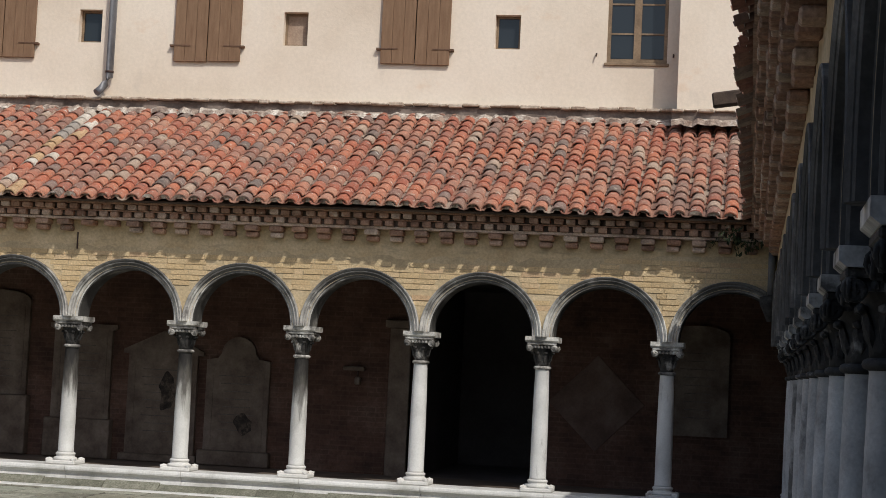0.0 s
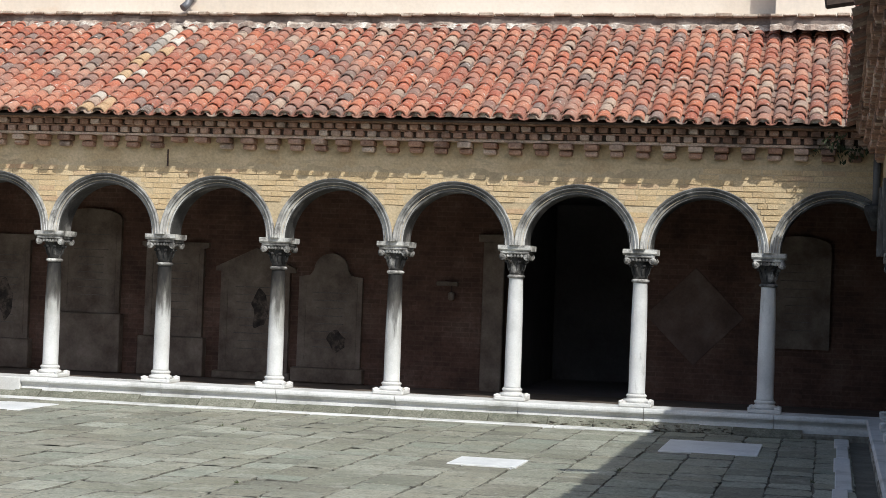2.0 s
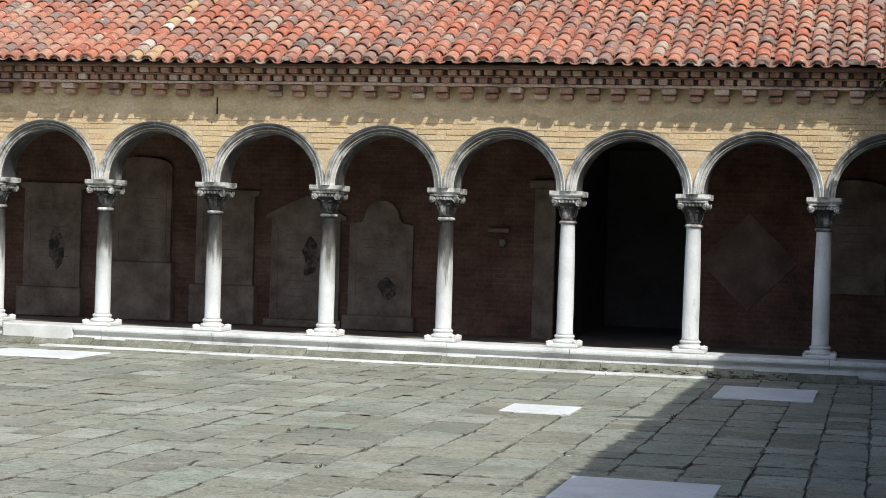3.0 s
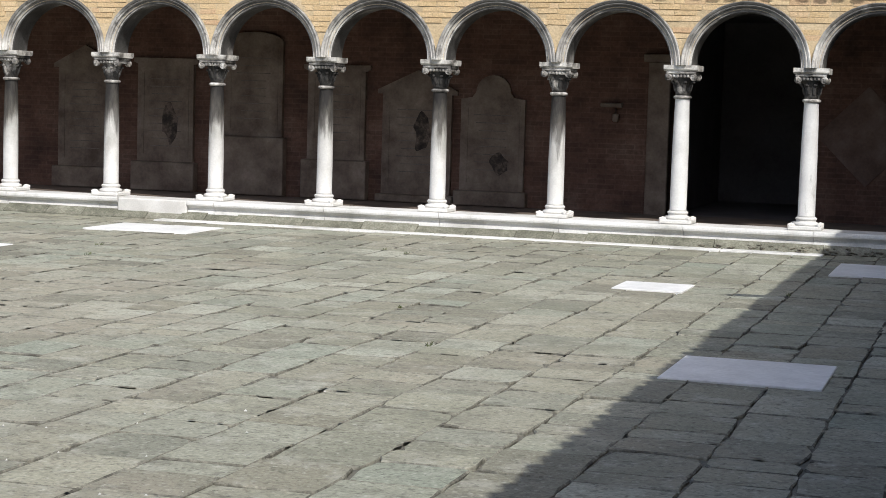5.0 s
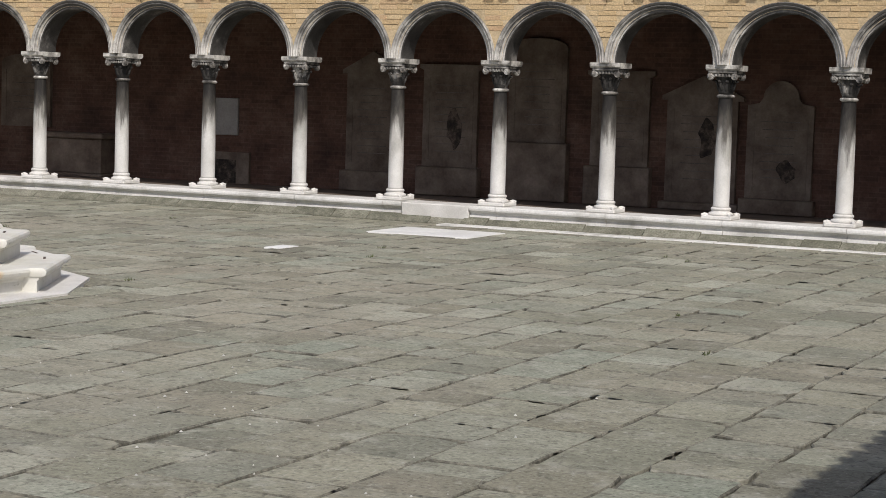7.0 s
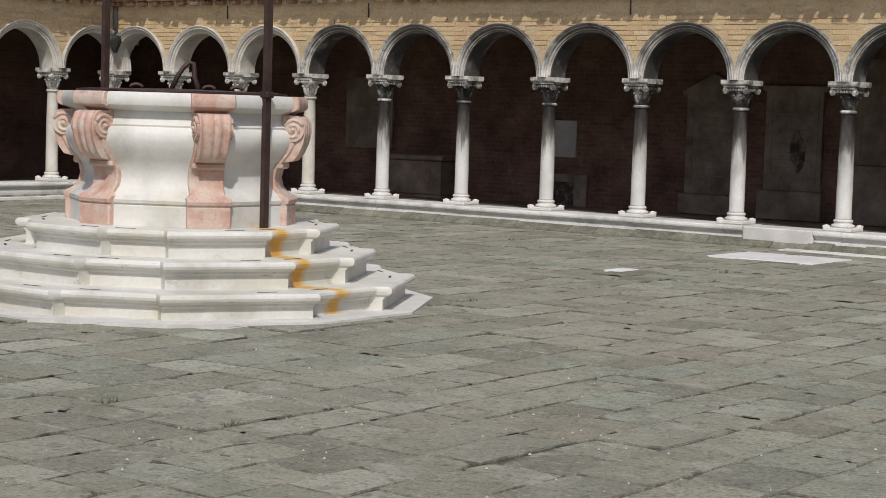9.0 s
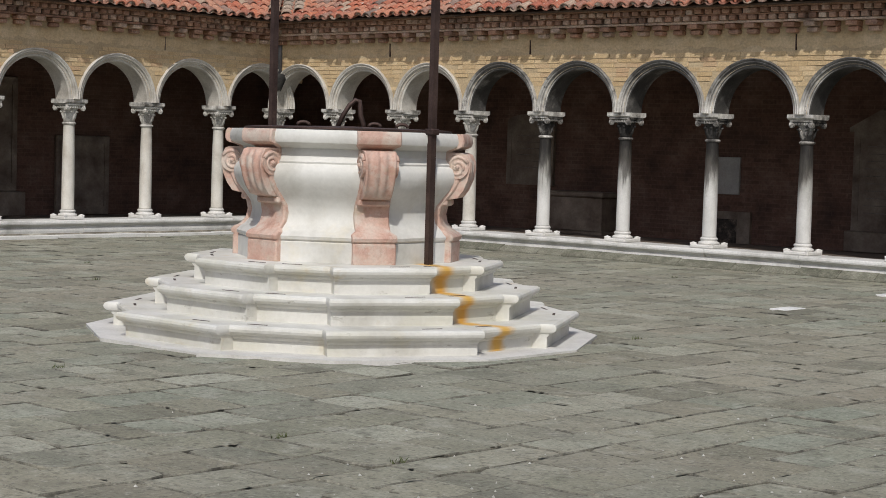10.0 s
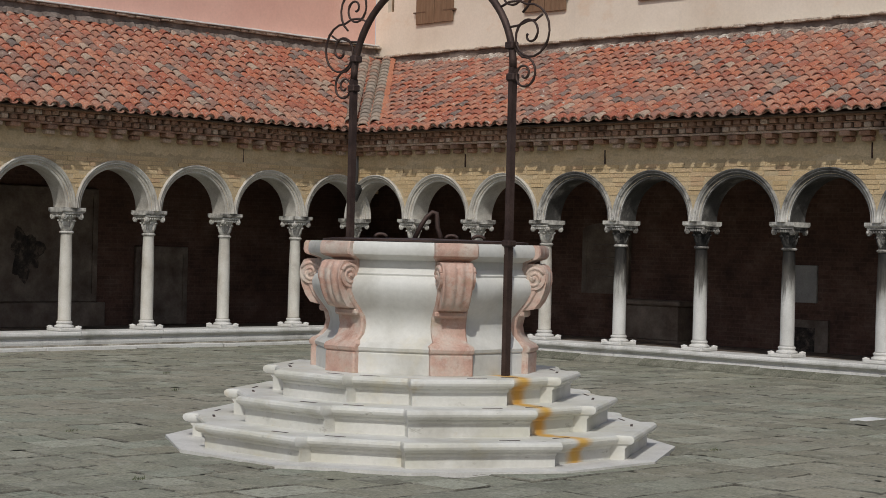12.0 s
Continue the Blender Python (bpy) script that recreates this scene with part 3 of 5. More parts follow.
M["arch_clean"] = material("washed_arch_stone", [(0.30, (0.34, 0.31, 0.27)), (0.5, (0.52, 0.49, 0.44)), (0.68, (0.62, 0.60, 0.55))], 0.75, 2.6, 40.0, 0.4, 0.15)
# Soffit colour, much darker than the arch's front.
M["arch_soffit"] = material("dark_arch_soffit", [(0.34, (0.035, 0.033, 0.031)), (0.54, (0.075, 0.071, 0.066)), (0.72, (0.28, 0.265, 0.245))], 0.8, 2.4, 40.0, 0.4, 0.2)
M["band"] = material("worn_ochre_render", [(0.3, (0.46, 0.33, 0.19)), (0.5, (0.55, 0.42, 0.255)), (0.7, (0.63, 0.49, 0.32))], 0.95, 2.2, 30.0, 0.5, 0.2)
overlay(M["band"], (0.30, 0.24, 0.16), "noise", 0.54, 0.68, 0.6, 3.0, (1, 1, 4.0))
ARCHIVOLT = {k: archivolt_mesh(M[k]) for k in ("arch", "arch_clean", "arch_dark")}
SPANDREL = mesh_of("spandrel", spandrel_mesh(-S / 2, S / 2), M["mortar"])


def arcade(key, clean):
    m, j0, j1, depth, slope = WINGS[key]
    wall = thing("wall_arcade_" + key, "ochre brick arcade wall over round white stone arches", "arcade wall", kind="structure", at=m)
    for j in range(j0, j1):
        u = (j + 0.5) * S
        part("spandrel", SPANDREL, None, wall, at=Matrix.Translation((u, 0, 0)))
        washed = clean is True or (key == "a" and j < 3)
        part("archivolt", ARCHIVOLT["arch_clean" if washed else "arch_dark" if key == "c" else "arch"], None, wall, "moulded pale stone arch" if washed else "moulded white stone arch, black weathering on wing a and shade-dark colour on wing c", at=Matrix.Translation((u, 0, 0)))
    rngb = random.Random(61 + ord(key))
    bm = bmesh.new()
    u, last = j0 * S, None
    while u <= j1 * S:
        z = 3.03 + rngb.uniform(-0.035, 0.035) + (max(0.0, u - 20.8) * 0.055 if key == "a" else 0.0)
        col = [bm.verts.new((u, FACE + 0.005, z)), bm.verts.new((u, FACE - 0.010, z + 0.10)), bm.verts.new((u, FACE - 0.010, 3.40))]
        if last:
            for k in range(2):
                bm.faces.new((last[k], col[k], col[k + 1], last[k + 1]))
        last = col
        u += rngb.uniform(0.05, 0.12)
    bmesh.ops.recalc_face_normals(bm, faces=list(bm.faces))
    part("render_band", bm, M["band"], wall, "worn ochre render under the cornice")
    for j in range(j0, j1 + 1):
        if (key == "b" and j == j1) or (key == "c" and j == 0):
            continue
        word = "white stone column with washed carved capital on the low wall" if clean is True or (key == "a" and j < 4) else "white stone column with black-crusted carved capital on the low wall"
        column(m @ Matrix.Translation((j * S, 0, 0)), "white" if key == "a" and j > 12 else clean or (key == "a" and j < 4), word)
    return wall


walls = {k: arcade(k, {"a": False, "b": True, "c": "dark"}[k]) for k in "abc"}

bm = bmesh.new()
box(bm, -0.048, 0.30, -0.165, -0.003, Z_IMP, Z_TOP)
tagged(part("wall_corner_pier", bm, M["mortar"]), "narrow ochre brick pier in the corner of the arcades", "wall", kind="structure")

# low walls under the columns
COPING_PROFILE = [(-0.262, 0.055), (-0.266, 0.09), (-0.262, 0.125), (-0.242, 0.138), (-0.246, 0.155), (-0.262, 0.165), (-0.28, 0.185), (-0.305, 0.195), (-0.310, 0.215), (-0.305, 0.24), (-0.292, Z_STYL), (0.26, Z_STYL), (0.26, 0.055)]
SIDE_PROFILE = [(-0.285, -0.05), (-0.282, 0.03), (-0.262, 0.054), (0.24, 0.054), (0.24, -0.05)]
for key, (m, j0, j1, depth, slope) in WINGS.items():
    rngc = random.Random(ord(key))
    low = thing("low_wall_" + key, "low stone wall with worn white moulded coping that carries the columns", "low wall", kind="structure", at=m)
    part("wall_base", extrude_profile(SIDE_PROFILE, j0 * S - 0.3, j1 * S + 0.3), M["kerbside"], low)
    for j in range(j0, j1):
        a, b = j * S + 0.12, (j + 1) * S + 0.12
        if key == "a" and j == 8:
            bm = rounded_box(j * S + 0.26, (j + 1) * S - 0.27, -0.300, 0.26, 0.056, 0.250, 0.014)
            part("threshold_stone", bm, M["stone_base"], low, "plain white threshold block")
            part("coping_stone", extrude_profile(COPING_PROFILE, b - 0.385, b - 0.004), M["coping"], low)
            part("coping_stone", extrude_profile(COPING_PROFILE, j * S - 0.02, j * S + 0.256), M["coping"], low)
            continue
        if key == "a" and j == 7:
            b = 8 * S - 0.025
        if j == j0:
            a = j0 * S - 0.3
        bm = extrude_profile(COPING_PROFILE, a + 0.003, b - 0.003)
        bmesh.ops.translate(bm, verts=list(bm.verts), vec=(0, rngc.uniform(-0.004, 0.004), rngc.uniform(-0.003, 0.002)))
        part("coping_stone", bm, M["coping"], low)
    strip = thing("gutter_strip_" + key, "narrow white stone strip edging the paving", "paving strip", kind="structure", at=m)
    u, end = (13.2, 21.7) if key == "a" else (j0 * S, j1 * S - 0.5)
    while u < end - 0.3:
        l = min(rngc.uniform(1.0, 1.9), end - u)
        h = 0.016 if key == "a" else 0.045 if key == "b" else 0.02
        part("strip_stone", rounded_box(u + 0.006, u + l - 0.006, -0.655 + rngc.uniform(-.02, .02), (-0.43 if key == "a" else -0.52) + rngc.uniform(-.02, .02), -0.04, h + rngc.uniform(-.004, .004), 0.008), M["coping"], strip)
        u += l

foot = thing("wall_foot_paving", "grey paving stones sloping up to the foot of the low wall", "paving strip", kind="structure", at=WING_A)
rngf = random.Random(29)
u = 0.35
while u < 23.4:
    l = rngf.uniform(0.35, 0.95)
    lip = rngf.uniform(0.084, 0.108)
    out = -0.425 + rngf.uniform(-0.012, 0.008)
    bm = extrude_profile([(out, -0.04), (out, 0.012), (out + 0.012, 0.020), (-0.275, lip), (-0.262, lip), (-0.262, -0.04)], u + 0.004, min(u + l, 23.4) - 0.004)
    part("foot_stone", bm, M["foot"], foot)
    u += l

# portico floors, back walls, ceilings
def slab_object(name, x0, x1, y0, y1, z0, z1, mat, label, cat, m=None):
    bm = bmesh.new()
    box(bm, x0, x1, y0, y1, z0, z1)
    ob = part(name, bm, mat, at=m)
    return tagged(ob, label, cat, kind="structure")


DOOR = (-5.03, -3.05, 3.0)  # the dark doorway in the back wall: x0, x1, top
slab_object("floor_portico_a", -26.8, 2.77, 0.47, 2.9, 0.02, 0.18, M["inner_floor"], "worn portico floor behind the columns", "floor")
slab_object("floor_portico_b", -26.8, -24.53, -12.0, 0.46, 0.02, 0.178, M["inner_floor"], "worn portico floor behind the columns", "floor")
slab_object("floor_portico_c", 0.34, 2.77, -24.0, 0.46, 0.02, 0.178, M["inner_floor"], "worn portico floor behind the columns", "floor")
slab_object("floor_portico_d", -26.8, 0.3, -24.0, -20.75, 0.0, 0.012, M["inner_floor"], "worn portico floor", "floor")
slab_object("ceiling_a", -26.8, 2.77, 0.375, 2.9, 3.28, 3.40, M["ceiling"], "flat portico ceiling, coloured darker for its shade", "ceiling")
slab_object("ceiling_b", -26.8, -24.43, -12.0, 0.372, 3.28, 3.40, M["ceiling"], "flat portico ceiling, coloured darker for its shade", "ceiling")
slab_object("ceiling_c", 0.232, 2.77, -24.0, 0.372, 3.28, 3.40, M["ceiling"], "flat portico ceiling, coloured darker for its shade", "ceiling")
W = 0.35
bm = bmesh.new()
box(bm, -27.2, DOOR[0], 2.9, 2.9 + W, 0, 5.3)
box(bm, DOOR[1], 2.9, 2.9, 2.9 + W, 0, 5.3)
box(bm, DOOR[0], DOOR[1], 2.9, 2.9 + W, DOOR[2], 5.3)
tagged(part("wall_back_a", bm, M["inner"]), "reddish brick back wall of the portico, coloured darker for its shade", "wall", kind="structure")
slab_object("wall_back_b", -27.15, -26.8, -24.2, 2.898, 0, 5.3, M["inner"], "reddish brick back wall of the portico, coloured darker for its shade", "wall")
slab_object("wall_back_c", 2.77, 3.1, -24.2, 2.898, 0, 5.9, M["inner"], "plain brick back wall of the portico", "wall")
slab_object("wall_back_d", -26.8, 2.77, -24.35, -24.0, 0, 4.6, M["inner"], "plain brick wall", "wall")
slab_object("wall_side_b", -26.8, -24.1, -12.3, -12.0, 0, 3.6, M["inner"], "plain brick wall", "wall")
passage = thing("passage", "unlit brick passage behind the open doorway", "passage", kind="structure")
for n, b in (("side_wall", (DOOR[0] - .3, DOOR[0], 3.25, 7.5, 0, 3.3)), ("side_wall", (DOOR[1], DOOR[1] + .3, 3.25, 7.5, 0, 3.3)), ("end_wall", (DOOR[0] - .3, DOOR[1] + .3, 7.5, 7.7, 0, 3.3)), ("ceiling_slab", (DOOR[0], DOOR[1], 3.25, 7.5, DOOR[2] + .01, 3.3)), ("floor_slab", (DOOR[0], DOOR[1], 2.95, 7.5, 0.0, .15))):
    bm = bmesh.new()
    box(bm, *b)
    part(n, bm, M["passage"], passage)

# upper walls
def wall_with_holes(bm, x0, x1, z0, z1, y0, y1, holes):
    """A wall in the x-z plane with rectangular openings right through it."""
    xs = sorted({x0, x1, *[h[0] for h in holes], *[h[1] for h in holes]})
    zs = sorted({z0, z1, *[h[2] for h in holes], *[h[3] for h in holes]})
    for a, b in zip(xs, xs[1:]):
        for c, d in zip(zs, zs[1:]):
            if not any(h[0] <= (a + b) / 2 <= h[1] and h[2] <= (c + d) / 2 <= h[3] for h in holes):
                box(bm, a, b, y0, y1, c, d)
    bmesh.ops.remove_doubles(bm, verts=list(bm.verts), dist=0.0005)
    seen = {}
    for f in list(bm.faces):
        seen.setdefault(tuple(sorted(v.index for v in f.verts)), []).append(f)
    bm.verts.index_update()
    seen = {}
    for f in list(bm.faces):
        seen.setdefault(tuple(sorted(v.index for v in f.verts)), []).append(f)
    bmesh.ops.delete(bm, geom=[f for fs in seen.values() if len(fs) > 1 for f in fs], context="FACES_ONLY")


SHUTTERS = [-5.185, -8.26, -11.41, -14.3, -17.0, -19.6, -22.255, -25.1]
SMALL = [(-4.05, -3.69), (-7.14, -6.78), (-10.25, -9.90)]
HOLES = [(a, b, 6.25, 6.74) for a, b in SMALL] + [(-26.46, -26.28, 6.3, 6.8), (-2.46, -1.62, 6.08, 7.6)] + [(c - 0.42, c + 0.42, 6.08, 7.5) for c in SHUTTERS]
bm = bmesh.new()
wall_with_holes(bm, -26.8, -1.45, 5.3, 9.0, 2.9, 3.25, HOLES)
tagged(part("wall_upper_a", bm, M["plaster"]), "cream plastered upper storey wall with brown shutters", "wall", kind="structure")
slab_object("wall_upper_corner", -1.44, 3.1, 2.45, 3.25, 5.25, 9.0, M["plaster"], "slightly proud cream plaster wall at the corner", "wall")
slab_object("wall_upper_b", -27.15, -26.8, -14.0, 2.89, 5.3, 9.0, M["pink"], "pink plastered upper storey wall", "wall")
# One dark sheet stands in for the unlit rooms behind the windows.
slab_object("room_behind", -26.8, 3.1, 3.6, 3.7, 5.4, 9.0, M["ceiling"], "dark sheet standing in for the unlit rooms behind the windows", "room")

# ================= roofs =================
def tile_arc(bm, m, w0, w1, length, th=0.014, n=6, up=1.0):
    """A half-round clay tile along y: wider at its lower end (y = 0), open below."""
    rows = []
    for y, w in ((0.0, w0), (length, w1)):
        out, inn = [], []
        for i in range(n + 1):
            a = math.pi * i / n
            out.append(bm.verts.new(m @ Vector((w / 2 * math.cos(a), y, up * 0.40 * w * math.sin(a)))))
            inn.append(bm.verts.new(m @ Vector(((w / 2 - th) * math.cos(a), y, up * (0.40 * w - th) * math.sin(a)))))
        rows.append((out, inn))
    (o0, i0), (o1, i1) = rows
    for k in range(n):
        f = bm.faces.new((o0[k], o1[k], o1[k + 1], o0[k + 1]))
        f.smooth = True
        bm.faces.new((i0[k], i0[k + 1], i1[k + 1], i1[k]))
        bm.faces.new((o0[k], o0[k + 1], i0[k + 1], i0[k]))


PITCH, ROW = 0.206, 0.225
TILE_MESHES = []
for k in range(4):
    bm = bmesh.new()
    tile_arc(bm, Matrix(), 0.166 + 0.007 * k, 0.136 + 0.006 * k, 0.35)
    TILE_MESHES.append(mesh_of("roof_tile", bm, M["tile_one"]))


def roof_height(key, x, y):
    m, j0, j1, depth, slope = WINGS[key]
    p = m.inverted() @ Vector((x, y, 0))
    return Z_EAVE + slope * (p.y - EAVE)


def roof(key, u0, u1, near=None):
    m, j0, j1, depth, slope = WINGS[key]
    rng = random.Random(11 + ord(key))
    other = {"a": ("b", "c"), "b": ("a",), "c": ("a",)}[key]
    ang = math.atan(slope)
    length = (depth - EAVE) / math.cos(ang)
    rf = thing("roof_" + key, "lean-to roof of weathered terracotta barrel tiles", "roof", kind="structure", at=m)
    base = Matrix.Translation((0, EAVE + (0.11 if key == "c" else 0.0), Z_EAVE)) @ Matrix.Rotation(ang, 4, "X")
    # boards under the tiles
    bm = bmesh.new()
    box(bm, u0, u1, 0.06, length, -0.07, -0.045, base)
    part("roof_deck", bm, M["timber"], rf)
    rest, chan = bmesh.new(), bmesh.new()
    count = 0
    u = u0
    while u < u1:
        wob = rng.uniform(-0.015, 0.015)
        for r in range(int(length / ROW) + 1):
            s = r * ROW + wob + rng.uniform(-0.028, 0.028) + 0.006 * math.sin(u * 1.7)
            if s > length - 0.1:
                continue
            sag = -0.012 * (1 + math.sin(u * 0.9 + r * 0.4))
            p = m @ base @ Vector((u, s + 0.1, 0))
            if any(roof_height(o, p.x, p.y) > p.z + 0.03 for o in other):
                continue
            t = base @ Matrix.Translation((u + rng.uniform(-0.010, 0.010), s, 0.025 + sag + rng.uniform(0, 0.006))) @ Matrix.Rotation(rng.uniform(-0.05, 0.05), 4, "Z") @ Matrix.Rotation(-0.055 + rng.uniform(-0.015, 0.015), 4, "X")
            if near and near[0] < u < near[1] and r < 6 and count < 300:
                part("roof_tile", rng.choice(TILE_MESHES), None, rf, at=t)
                count += 1
            else:
                first = len(rest.faces)
                tile_arc(rest, t, 0.176 + rng.uniform(-0.014, 0.012), 0.142, 0.35)
                if key == "a" and abs(u - 14.42 - 0.04 * math.sin(r * 1.3)) < 0.2 and rng.random() < 0.75:
                    rest.faces.ensure_lookup_table()
                    for f in rest.faces[first:]:
                        f.material_index = 1
            t2 = base @ Matrix.Translation((u + PITCH / 2 + rng.uniform(-0.008, 0.008), max(-0.05, s + rng.uniform(0.04, 0.10) - (0.10 if r == 0 else 0.0)), 0.056 + sag)) @ Matrix.Rotation(rng.uniform(-0.04, 0.04), 4, "Z") @ Matrix.Rotation(-0.05, 4, "X")
            tile_arc(chan, t2, 0.150, 0.172, 0.33, 0.012, 4, -0.75)
        u += PITCH
    fill = bmesh.new()
    u = u0
    while u < u1:
        p = m @ base @ Vector((u, 0.1, 0))
        if not any(roof_height(o, p.x, p.y) > p.z + 0.03 for o in other):
            back = rng.uniform(0.015, 0.05)
            ring = [base @ Vector((u + 0.082 * math.cos(math.pi * i / 6), back, 0.012 + 0.064 * math.sin(math.pi * i / 6) * rng.uniform(0.85, 1.0))) for i in range(7)]
            fill.faces.new([fill.verts.new(q) for q in ring])
        u += PITCH
    tagged(part("eave_mortar", fill, M["eave_end"], rf, "pale mortar in the tiles' mouths along the eave"), kind="stuff")
    if len(rest.verts):
        tagged(part("roof_tiles_rest", rest, [M["tile"], M["tile_washed"]], rf), kind="stuff")
    tagged(part("channel_tiles", chan, M["channel"], rf), kind="stuff")
    return rf


roof("a", -2.3, 27.0, near=(18.0, 24.3))
roof("b", 8.0, 24.0)
roof("c", -2.4, 21.5)

# valley between the wings a and b, covered by rows of grey tiles
va, vb = Vector((-23.48, -0.42, 3.62)), Vector((-26.62, 2.75, 5.25))
d = (vb - va).normalized()
side = d.cross(Vector((0, 0, 1))).normalized()
valley = thing("roof_valley", "grey lichened tiles laid down the valley between two roofs", "roof valley", kind="structure")
M["tile_grey"] = material("lichened_tile", [(0.3, (0.16, 0.13, 0.11)), (0.7, (0.36, 0.31, 0.26))], 0.95, 3.0, 35.0, 0.4, 0.35, "object", [(0, (0.20, 0.16, 0.13)), (0.5, (0.34, 0.28, 0.22)), (1, (0.28, 0.15, 0.10))], rand_mix=0.6)
bm = bmesh.new()
tile_arc(bm, Matrix(), 0.205, 0.175, 0.36)
vt = mesh_of("roof_tile", bm, M["tile_grey"])
rngv = random.Random(3)
frame_m = Matrix((side, d, side.cross(d))).transposed().to_4x4()
for lane in (-1, 0, 1):
    for i in range(19):
        p = va + d * (i * 0.238 + rngv.uniform(-.015, .015)) + side * (lane * 0.215 + 0.02) + Vector((0, 0, 0.10 + (0.075 if lane else 0)))
        part("roof_tile", vt, None, valley, at=Matrix.Translation(p) @ frame_m @ Matrix.Rotation(-0.05, 4, "X"))

bm = bmesh.new()
rows = []
for i in range(40):
    o = va + d * (0.1 + i * 0.113) + Vector((0, 0, 0.19))
    w = 0.055 + rngv.uniform(-0.012, 0.012)
    rows.append([bm.verts.new(o + side * s_ + Vector((0, 0, z_))) for s_, z_ in ((0.35 - w, -0.10), (0.35 - w, 0.02), (0.35, 0.04), (0.35 + w, 0.02), (0.35 + w, -0.10))])
for p_, q_ in zip(rows, rows[1:]):
    for k in range(4):
        bm.faces.new((p_[k], p_[k + 1], q_[k + 1], q_[k]))
bmesh.ops.recalc_face_normals(bm, faces=list(bm.faces))
M["strip"] = material("red_mortar_strip", [(0.3, (0.36, 0.13, 0.07)), (0.7, (0.46, 0.21, 0.13))], 0.95, 3.0, 40.0, 0.3, 0.3)
part("mortar_strip", bm, M["strip"], valley, "smooth red mortar strip")

# cornices of stepped brick
def cornice(key):
    m, j0, j1, depth, slope = WINGS[key]
    rng = random.Random(21 + ord(key))
    a, b = j0 * S - 0.45, j1 * S + 0.45
    if key == "a":
        a, b = 0.2, j1 * S - 0.1
    if key == "b":
        b = j1 * S - 0.35
    if key == "c":
        a = 0.2
    c = thing("cornice_" + key, "weathered brick cornice of stepped corbels and dentils", "cornice", kind="structure", at=m)
    for n, v0, z0, z1 in (("cornice_band", -0.40, 3.395, 3.428), ("cornice_band", -0.43, 3.500, 3.520), ("cornice_band", -0.53, 3.590, 3.628)):
        bm = bmesh.new()
        u = a
        while u < b:
            l = min(rng.uniform(0.5, 1.3), b - u)
            box(bm, u, u + l - 0.004, v0 + rng.uniform(-.008, .008), -0.1, z0, z1 - rng.uniform(0, 0.006))
            u += l
        part(n, bm, M["cornice"], c)
    # Recessed core, its gap shade put into the colour.
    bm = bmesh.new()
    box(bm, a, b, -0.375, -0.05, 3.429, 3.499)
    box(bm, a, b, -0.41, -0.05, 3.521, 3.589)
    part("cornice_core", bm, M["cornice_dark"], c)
    big = mesh_of("corbel", rounded_box(-0.086, 0.086, -0.190, 0.0, 3.322, 3.393, 0.012), M["cornice"])
    small = mesh_of("corbel", rounded_box(-0.078, 0.078, -0.125, 0.0, 3.248, 3.317, 0.014), M["cornice"])
    dent = mesh_of("dentil", rounded_box(-0.054, 0.054, -0.245, -0.16, 3.430, 3.498, 0.009), M["cornice"])
    high = mesh_of("dentil", rounded_box(-0.056, 0.056, -0.300, -0.20, 3.522, 3.588, 0.009), M["cornice"])
    u = a + 0.15
    while u < b:
        j = lambda s: rng.uniform(-s, s)
        part("corbel", big, None, c, at=Matrix.Translation((u + j(.008), FACE + j(.012), j(.004))))
        if rng.random() > 0.05:
            part("corbel", small, None, c, at=Matrix.Translation((u + j(.01), FACE + j(.01), j(.003))))
        part("dentil", dent, None, c, at=Matrix.Translation((u + .08 + j(.008), FACE + j(.01), 0)))
        part("dentil", dent, None, c, at=Matrix.Translation((u + .235 + j(.008), FACE + j(.01), 0)))
        for o in (0.0, 0.155):
            part("dentil", high, None, c, at=Matrix.Translation((u + o + j(.01), FACE + j(.014), j(.004))) @ Matrix.Rotation(j(.05), 4, "Z"))
        u += 0.31
    return c


for k in "abc":
    cornice(k)

# ledges where the roofs meet the upper walls
def ledge(name, m, a, b, z, seed, bed="bed"):
    rng = random.Random(seed)
    l = thing(name, "ragged course of tile and mortar flashing along the wall", "ledge", kind="structure", at=m)
    u = a
    while u < b:
        w = rng.uniform(0.12, 0.30)
        part("flashing_tile", rounded_box(u, u + w - rng.uniform(0.004, 0.012), -0.16 + rng.uniform(-.03, .03), 0.0, z - 0.04 + rng.uniform(-.012, .012), z + rng.uniform(-.012, .014), 0.011), M["ledge"], l)
        u += w
    # Mortar fillet, coloured dark for the shadow band below the flashing.
    bm = bmesh.new()
    box(bm, a, b, -0.09, 0.0, z - 0.20, z - 0.038)
    part("mortar_fillet", bm, M["fillet"], l)
    # ragged pale mortar that beds the topmost tiles
    u, prev, bm = a, None, bmesh.new()
    while u < b:
        h, o = rng.uniform(-0.02, 0.025), rng.uniform(-0.04, 0.03)
        ring = [bm.verts.new((u, v_, z_)) for v_, z_ in ((-0.05, z - 0.135 + h), (-0.11 + o, z - 0.145 + h), (-0.16 + o, z - 0.175 + h), (-0.19 + o, z - 0.24 + h))]
        if prev:
            for k in range(3):
                bm.faces.new((prev[k], prev[k + 1], ring[k + 1], ring[k]))
        prev = ring
        u += rng.uniform(0.04, 0.10)
    bmesh.ops.recalc_face_normals(bm, faces=list(bm.faces))
    part("mortar_bed", bm, M[bed], l, "ragged mortar under the flashing")


